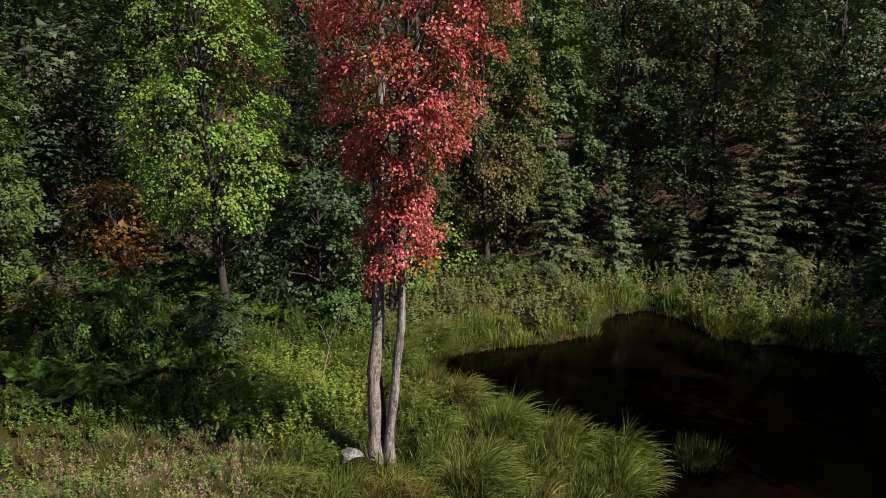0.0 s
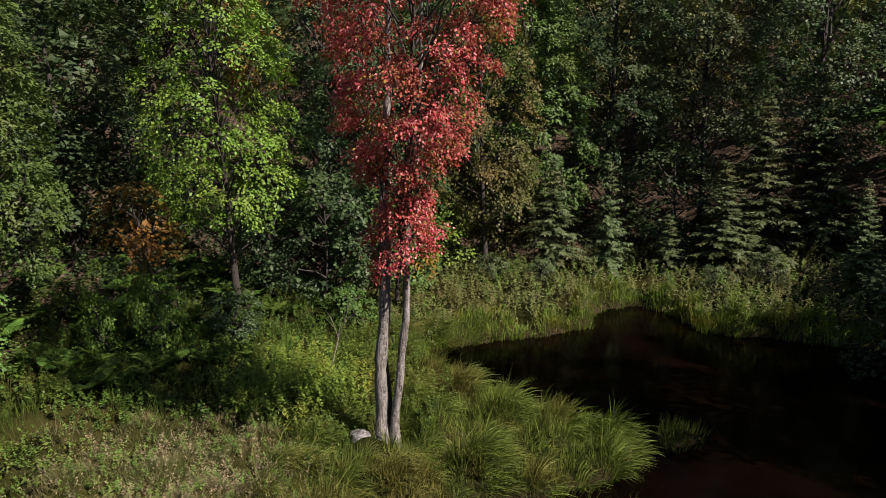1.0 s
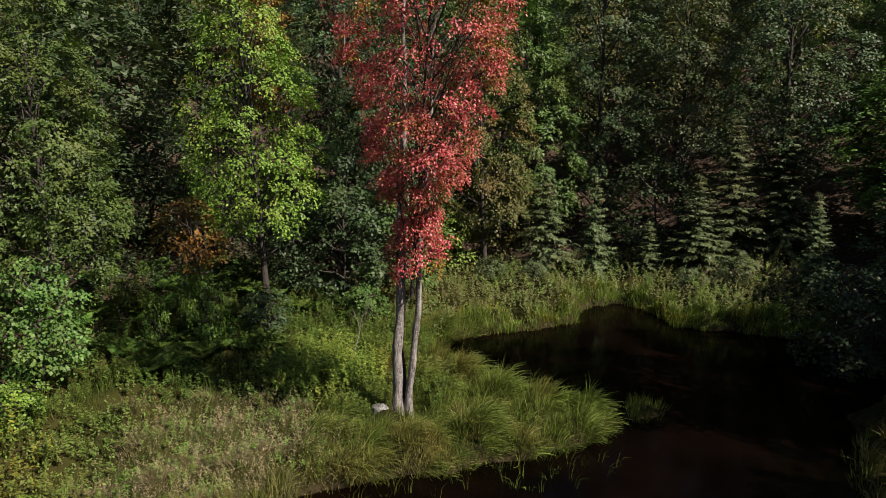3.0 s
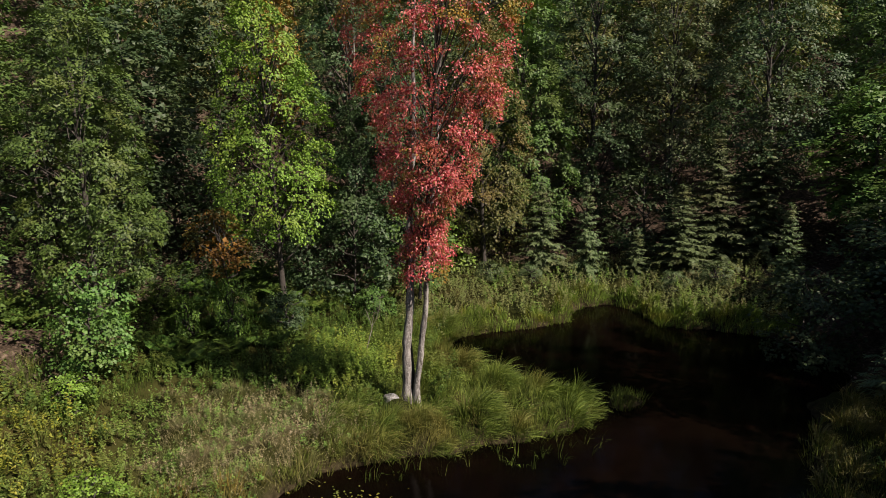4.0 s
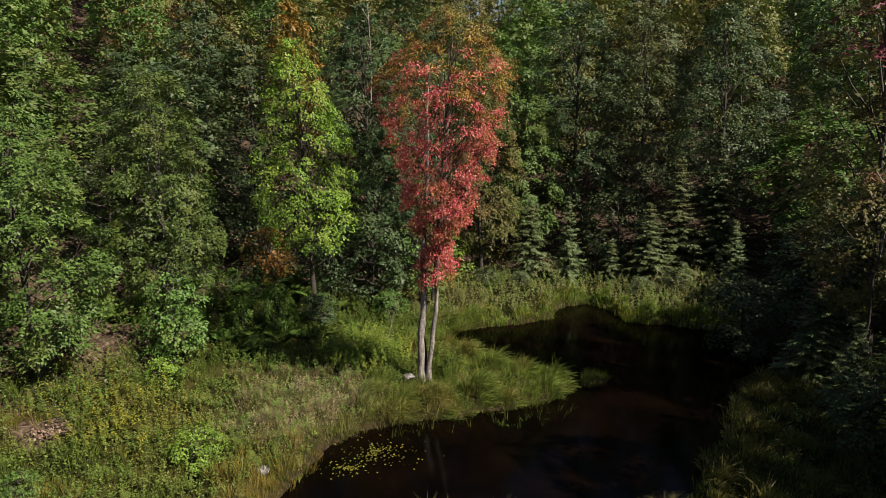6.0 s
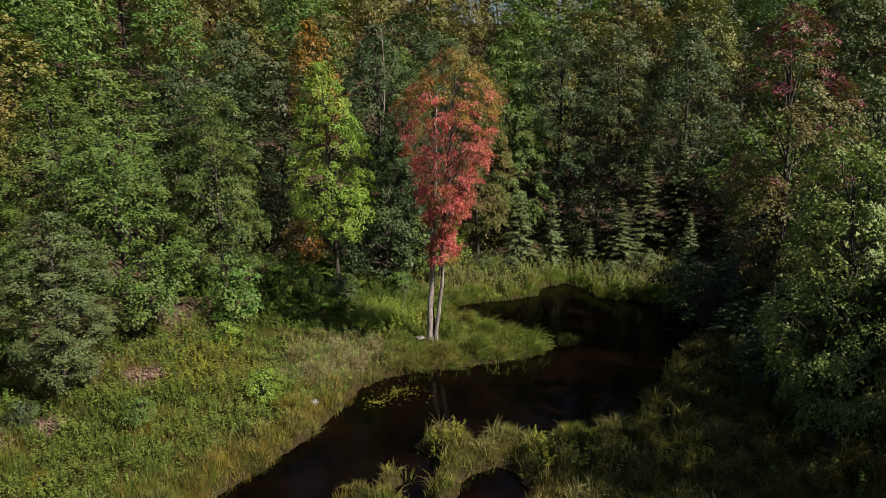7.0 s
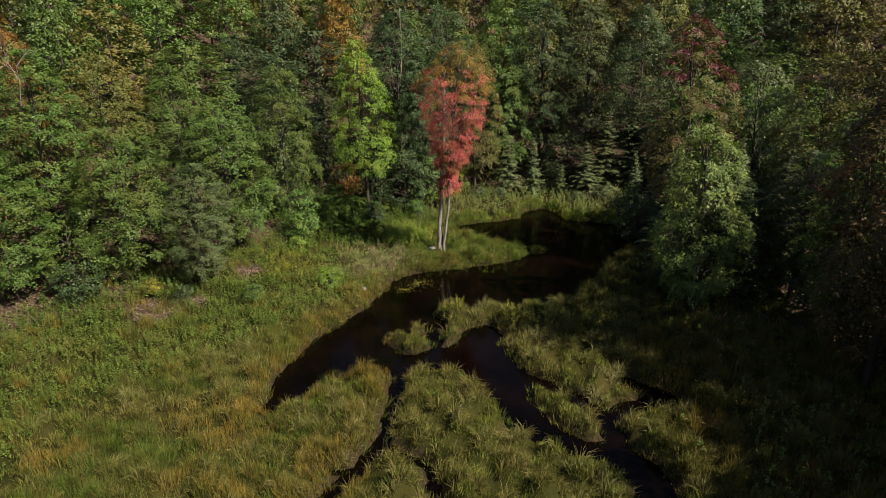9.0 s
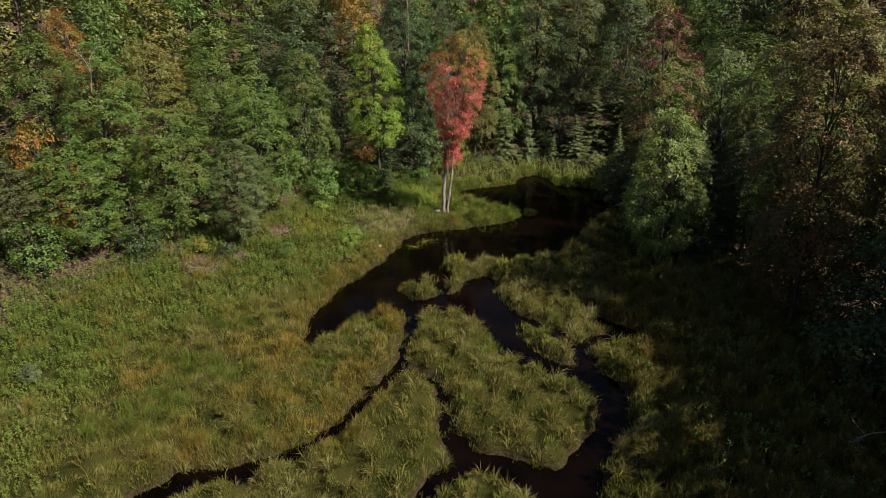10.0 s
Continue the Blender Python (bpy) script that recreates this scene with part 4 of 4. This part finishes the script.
herbs("far_bank_shrubs", "bright green leafy plants on the far bank", LEAF["herb"], 21, 1300, (-3.5, 12, 15.5, 23.5),
      lambda X, Y, s, f: (s > 0.3) * (f < 2.0) * np.clip(0.3 - 0.9 * wave(X, Y, 0.8, 1.0), 0, 1), 0.55, 0.11, 24, 0.3)
herbs("yellow_ferns", "yellow green fern patch under the wood edge", LEAF["lime"], 15, 1500, (-14.5, -7, 3.5, 10),
      lambda X, Y, s, f: bare(X, Y) * near(X, Y, -9.9, 6.4, 2.4, 1.0) * (f < 1.5) * np.clip(0.45 + 0.8 * wave(X, Y, 0.6, 5.0), 0, 1), 0.7, 0.1, 24)
herbs("shady_marsh_herbs", "dim green herbs at the shaded side of the marsh", LEAF["herb"], 16, 1300, (4, 16, -16, 8),
      lambda X, Y, s, f: (s > 0.3) * (f < 4.0) * np.clip((X - 7 - 0.1 * Y) / 3, 0, 1), 0.5, 0.12, 16)
herbs("edge_undergrowth", "green undergrowth along the wood edge", LEAF["mid"], 20, 5200, (-27, -8, -9, 13),
      lambda X, Y, s, f: (s > 0.3) * bare(X, Y) * band(f, -2.2, 5.0, 1.0) * np.clip(0.7 + 0.5 * wave(X, Y, 0.9, 2.0), 0, 1), 0.75, 0.13, 14, 0.3)
# dark leaves added over the lit floor, imitating the shade of the woods
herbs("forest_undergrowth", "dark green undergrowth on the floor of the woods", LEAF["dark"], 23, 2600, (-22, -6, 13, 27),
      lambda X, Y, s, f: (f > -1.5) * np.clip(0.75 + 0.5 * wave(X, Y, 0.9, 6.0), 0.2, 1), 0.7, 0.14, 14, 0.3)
leaf_floor = scatter(17, 9000, -26, 18, -8, 26, lambda X, Y, s, f: band(f, -1.0, 6.0, 0.8))
lx, ly, lg = leaf_floor
tagged(new("leaf_litter", leaves("leaf_litter", np.column_stack([lx, ly, height(lx, ly) + 0.02]), lg.normal(0, 1, (len(lx), 3)) * [1, 1, 0.2], np.array([0, 0, 1.0]) + lg.normal(0, 0.4, (len(lx), 3)), lg.uniform(0.08, 0.16, len(lx)), 0.36, [LEAF["litter"]])),
       "brown fallen leaves on the forest floor", "leaf litter", kind="stuff")


# ---- ferns ----
def fern_mesh(seed):
    g = np.random.default_rng(seed)
    P, D, U, L = [], [], [], []
    for k in range(8):
        a = 2 * math.pi * k / 8 + g.uniform(-0.3, 0.3)
        d = np.array([math.cos(a), math.sin(a), 0])
        s = np.array([-d[1], d[0], 0])
        l = g.uniform(0.55, 0.8)
        for q in np.linspace(0.12, 1, 15):
            p = d * l * q * 0.8 + np.array([0, 0, l * (1.05 * q - 0.62 * q * q)])
            for side in (-1, 1):
                P.append(p), D.append(s * side + d * 0.35 + [0, 0, -0.15]), U.append([0, 0, 1] - d * 0.3), L.append(0.2 * math.sin(math.pi * min(1, 0.15 + 0.85 * q)) + 0.03)
    return leaves("fern", np.array(P), np.array(D), np.array(U), np.array(L), 0.2, [LEAF["shaded_frond"]])


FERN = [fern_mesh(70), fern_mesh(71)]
# ferns of the left bank, their shade partly put into the leaf colour
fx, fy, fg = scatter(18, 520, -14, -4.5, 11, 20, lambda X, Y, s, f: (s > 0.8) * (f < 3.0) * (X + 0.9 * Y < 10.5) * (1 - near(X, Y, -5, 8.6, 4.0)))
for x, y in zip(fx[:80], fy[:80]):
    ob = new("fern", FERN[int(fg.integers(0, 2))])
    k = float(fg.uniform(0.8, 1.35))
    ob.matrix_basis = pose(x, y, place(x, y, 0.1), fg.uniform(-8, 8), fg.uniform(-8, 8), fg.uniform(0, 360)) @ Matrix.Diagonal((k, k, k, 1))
    tagged(ob, "green fern with arching fronds, darkened for the shade of the bank", "fern", "ferns on the bank")


# ---- stones and dead wood ----
def stone(x, y, size, flat, seed, label, lift=0.55):
    bm = bmesh.new()
    bmesh.ops.create_icosphere(bm, subdivisions=3, radius=size)
    for v in bm.verts:
        n = noise.noise(v.co * (2.2 / size) * 0.5 + Vector((seed, 0, 0))) + 0.4 * noise.noise(v.co * (5 / size) * 0.5 + Vector((0, seed, 0)))
        v.co *= 1 + 0.3 * n
        v.co.z *= flat
    me = bpy.data.meshes.new("stone")
    bm.to_mesh(me)
    bm.free()
    me.materials.append(STONE)
    ob = new("stone", me)
    ob.location = (x, y, place(x, y, size * flat * lift))
    return tagged(ob, label, "stone")


stone(-2.05, 9.85, 0.2, 0.6, 7, "pale grey and white stone at the foot of the tree", 0.3)
stone(-5.3, 4.6, 0.17, 0.6, 5, "pale stone in the grass of the bank", 0.1)

# ---- plants in and by the water ----
def floating(name, label, seed, n, x, y, rx, ry):
    g = np.random.default_rng(seed)
    a, q = g.uniform(0, 2 * np.pi, n), np.abs(g.normal(0, 0.55, n)) * (1 + 0.5 * np.sin(5 * g.uniform(0, 6.3, n)))
    P = np.column_stack([x + rx * q * np.cos(a), y + ry * q * np.sin(a), g.uniform(0.01, 0.1, n)])
    me = leaves(name, P, np.column_stack([g.normal(0, 1, (n, 2)), g.uniform(-0.2, 0.3, n)]), np.array([0, 0, 1.0]) + g.normal(0, 0.3, (n, 3)), g.uniform(0.035, 0.075, n), 0.36, [LEAF["yellow"]])
    return tagged(new(name, me), label, "water plants", kind="stuff")


floating("water_plants", "yellow green water plants floating by the bank", 81, 260, -2.7, 6.1, 1.1, 0.8)
floating("water_plants", "yellow green water plants floating by the bank", 82, 120, -3.3, 5.3, 0.7, 0.5)
grass("reeds", "thin green reeds standing in the shallow water", LEAF["lush"], 83, 90, (-2.4, 3.2, 7.0, 9.4), lambda X, Y, s, f: (s < 0) * (s > -1.3) * 0.8, 5, 0.5, 0.01, 0.5, 0.08)
for k, (x, y, r) in enumerate([(-2.9, 0.9, 0.5), (-0.9, 1.7, 0.5), (2.9, 0.7, 1.4), (5.6, 0.4, 0.8), (-5.6, -12.2, 0.35)]):
    herbs("yellow_marsh_herbs", "yellow leaved herbs among the marsh sedge", LEAF["lime"], 84 + k, int(70 * r), (x - r, x + r, y - r * 0.5, y + r * 0.5), lambda X, Y, s, f: 1.0 * (s > -0.1), 0.55, 0.09, 16)


# ---- dead wood ----
def brush_pile(x, y, r, seed):
    g = np.random.default_rng(seed)
    ob = new("brush_pile")
    ob.location = (x, y, place(x, y))
    t = Tubes()
    for _ in range(26):
        a, q, h = g.uniform(0, 6.3), r * math.sqrt(g.random()), g.uniform(0.03, 0.22)
        d = unit(np.append(g.normal(0, 1, 2), g.normal(0, 0.25)))
        l = g.uniform(0.4, 1.1)
        c = np.array([q * math.cos(a), 0.6 * q * math.sin(a), h * (1 - 0.6 * q / r)])
        t.add([c - d * l / 2, c + g.normal(0, 0.05, 3), c + d * l / 2], [0.014, 0.012, 0.004], 4)
    part("brushwood", t.mesh("brushwood", [DRY_WOOD]), ob)
    n = 700
    a, q = g.uniform(0, 6.3, n), r * np.sqrt(g.random(n))
    P = np.column_stack([q * np.cos(a), 0.6 * q * np.sin(a), g.uniform(0.02, 0.16, n) * (1 - 0.6 * q / r)])
    part("dead_leaves", leaves("dead_leaves", P, g.normal(0, 1, (n, 3)), g.normal(0, 0.6, (n, 3)) + [0, 0, 1], g.uniform(0.05, 0.1, n), 0.36, [LEAF["litter"]]), ob, "dry pinkish brown leaves")
    return tagged(ob, "low heap of dry leaves and dead twigs on bare earth", "brush pile", "brush piles")


for k, (x, y, r) in enumerate(PILES):
    brush_pile(x, y, r, 90 + k)


def dead_branch(name, x, y, z, way, length, seed, label, spread=0.7):
    """A bare forked branch, bleached by the weather."""
    g = np.random.default_rng(seed)
    t = Tubes()

    def fork(p, d, l, r, depth):
        mid = p + d * l * 0.5 + g.normal(0, 0.04 * l, 3)
        end = p + d * l + g.normal(0, 0.05 * l, 3)
        t.add([p, mid, end], [r, r * 0.8, r * 0.5], 5)
        if depth:
            for _ in range(3):
                fork(mid + (end - mid) * g.random(), unit(d + g.normal(0, spread, 3)), l * g.uniform(0.4, 0.7), r * 0.5, depth - 1)
    fork(np.zeros(3), unit(np.array(way, float)), length, 0.011 * length + 0.005, 2)
    ob = new(name, t.mesh(name, [PALE_BARK]))
    ob.location = (x, y, z)
    return tagged(ob, label, "dead branch")


dead_branch("dead_branch", 11.9, -15.2, 2.3, (-1, -0.2, -0.1), 1.0, 95, "bleached bare dead branch above the shaded marsh")
dead_branch("dead_shrub", -22.6, -0.6, place(-22.6, -0.6), (0.1, 0, 1), 1.7, 96, "bare twiggy dead shrub at the wood edge", 0.5)
dead_branch("dead_shrub", -16.6, -11.6, place(-16.6, -11.6), (0.2, 0, 1), 0.7, 97, "bare twiggy dead shrub in the meadow", 0.6)
dead_branch("dead_stalk", -2.95, 11.9, place(-2.95, 11.9), (0.15, 0, 1), 1.3, 98, "dry dead stalk among the grass by the tree", 0.25)


def snag(x, y, tall, lean, seed, label):
    """A bare pale trunk that stands up out of the crowns."""
    g = np.random.default_rng(seed)
    t = Tubes()
    hs = np.linspace(0, tall, 7)
    pts = np.column_stack([lean[0] * hs + g.normal(0, 0.06, 7), lean[1] * hs, hs])
    rr = np.linspace(0.05, 0.018, 7)
    # lower trunk darkened to sink into the dim woods below the crowns
    low = Tubes().add(pts[:5], rr[:5], 6).mesh("lower_trunk", [DARK_BARK])
    t.add(pts[4:], rr[4:], 6)
    for _ in range(5):
        k = g.uniform(0.55, 0.95)
        p = np.array([np.interp(k * tall, hs, pts[:, i]) for i in range(3)])
        t.add([p, p + np.append(g.normal(0, 0.5, 2), g.uniform(0.2, 0.7))], [0.025, 0.006], 4)
    ob = new("bare_trunk")
    ob.location = (x, y, place(x, y, -0.05))
    part("lower_trunk", low, ob, "lower trunk darkened so that only the pale top shows")
    part("bare_top", t.mesh("bare_top", [PALE_BARK]), ob)
    return tagged(ob, label, "dead tree")


snag(-14.1, 27.8, 15.0 - place(-14.1, 27.8), (0.02, 0), 101, "slender pale bare trunk rising among the hillside trees")
snag(-4.3, 21.4, 13.6 - place(-4.3, 21.4), (0.01, 0), 102, "slender pale bare trunk rising among the hillside trees")
snag(10.4, 7.2, 7.4, (0.06, -0.04), 103, "leaning pale trunk of a thin birch in the woods")
snag(14.9, 7.8, 6.8, (-0.05, -0.05), 104, "leaning pale trunk of a thin birch in the woods")
dead_branch("dead_branch", -18.4, 1.6, 10.2, (0.3, -0.3, 0.8), 1.8, 105, "bleached bare dead branch among the hillside crowns")
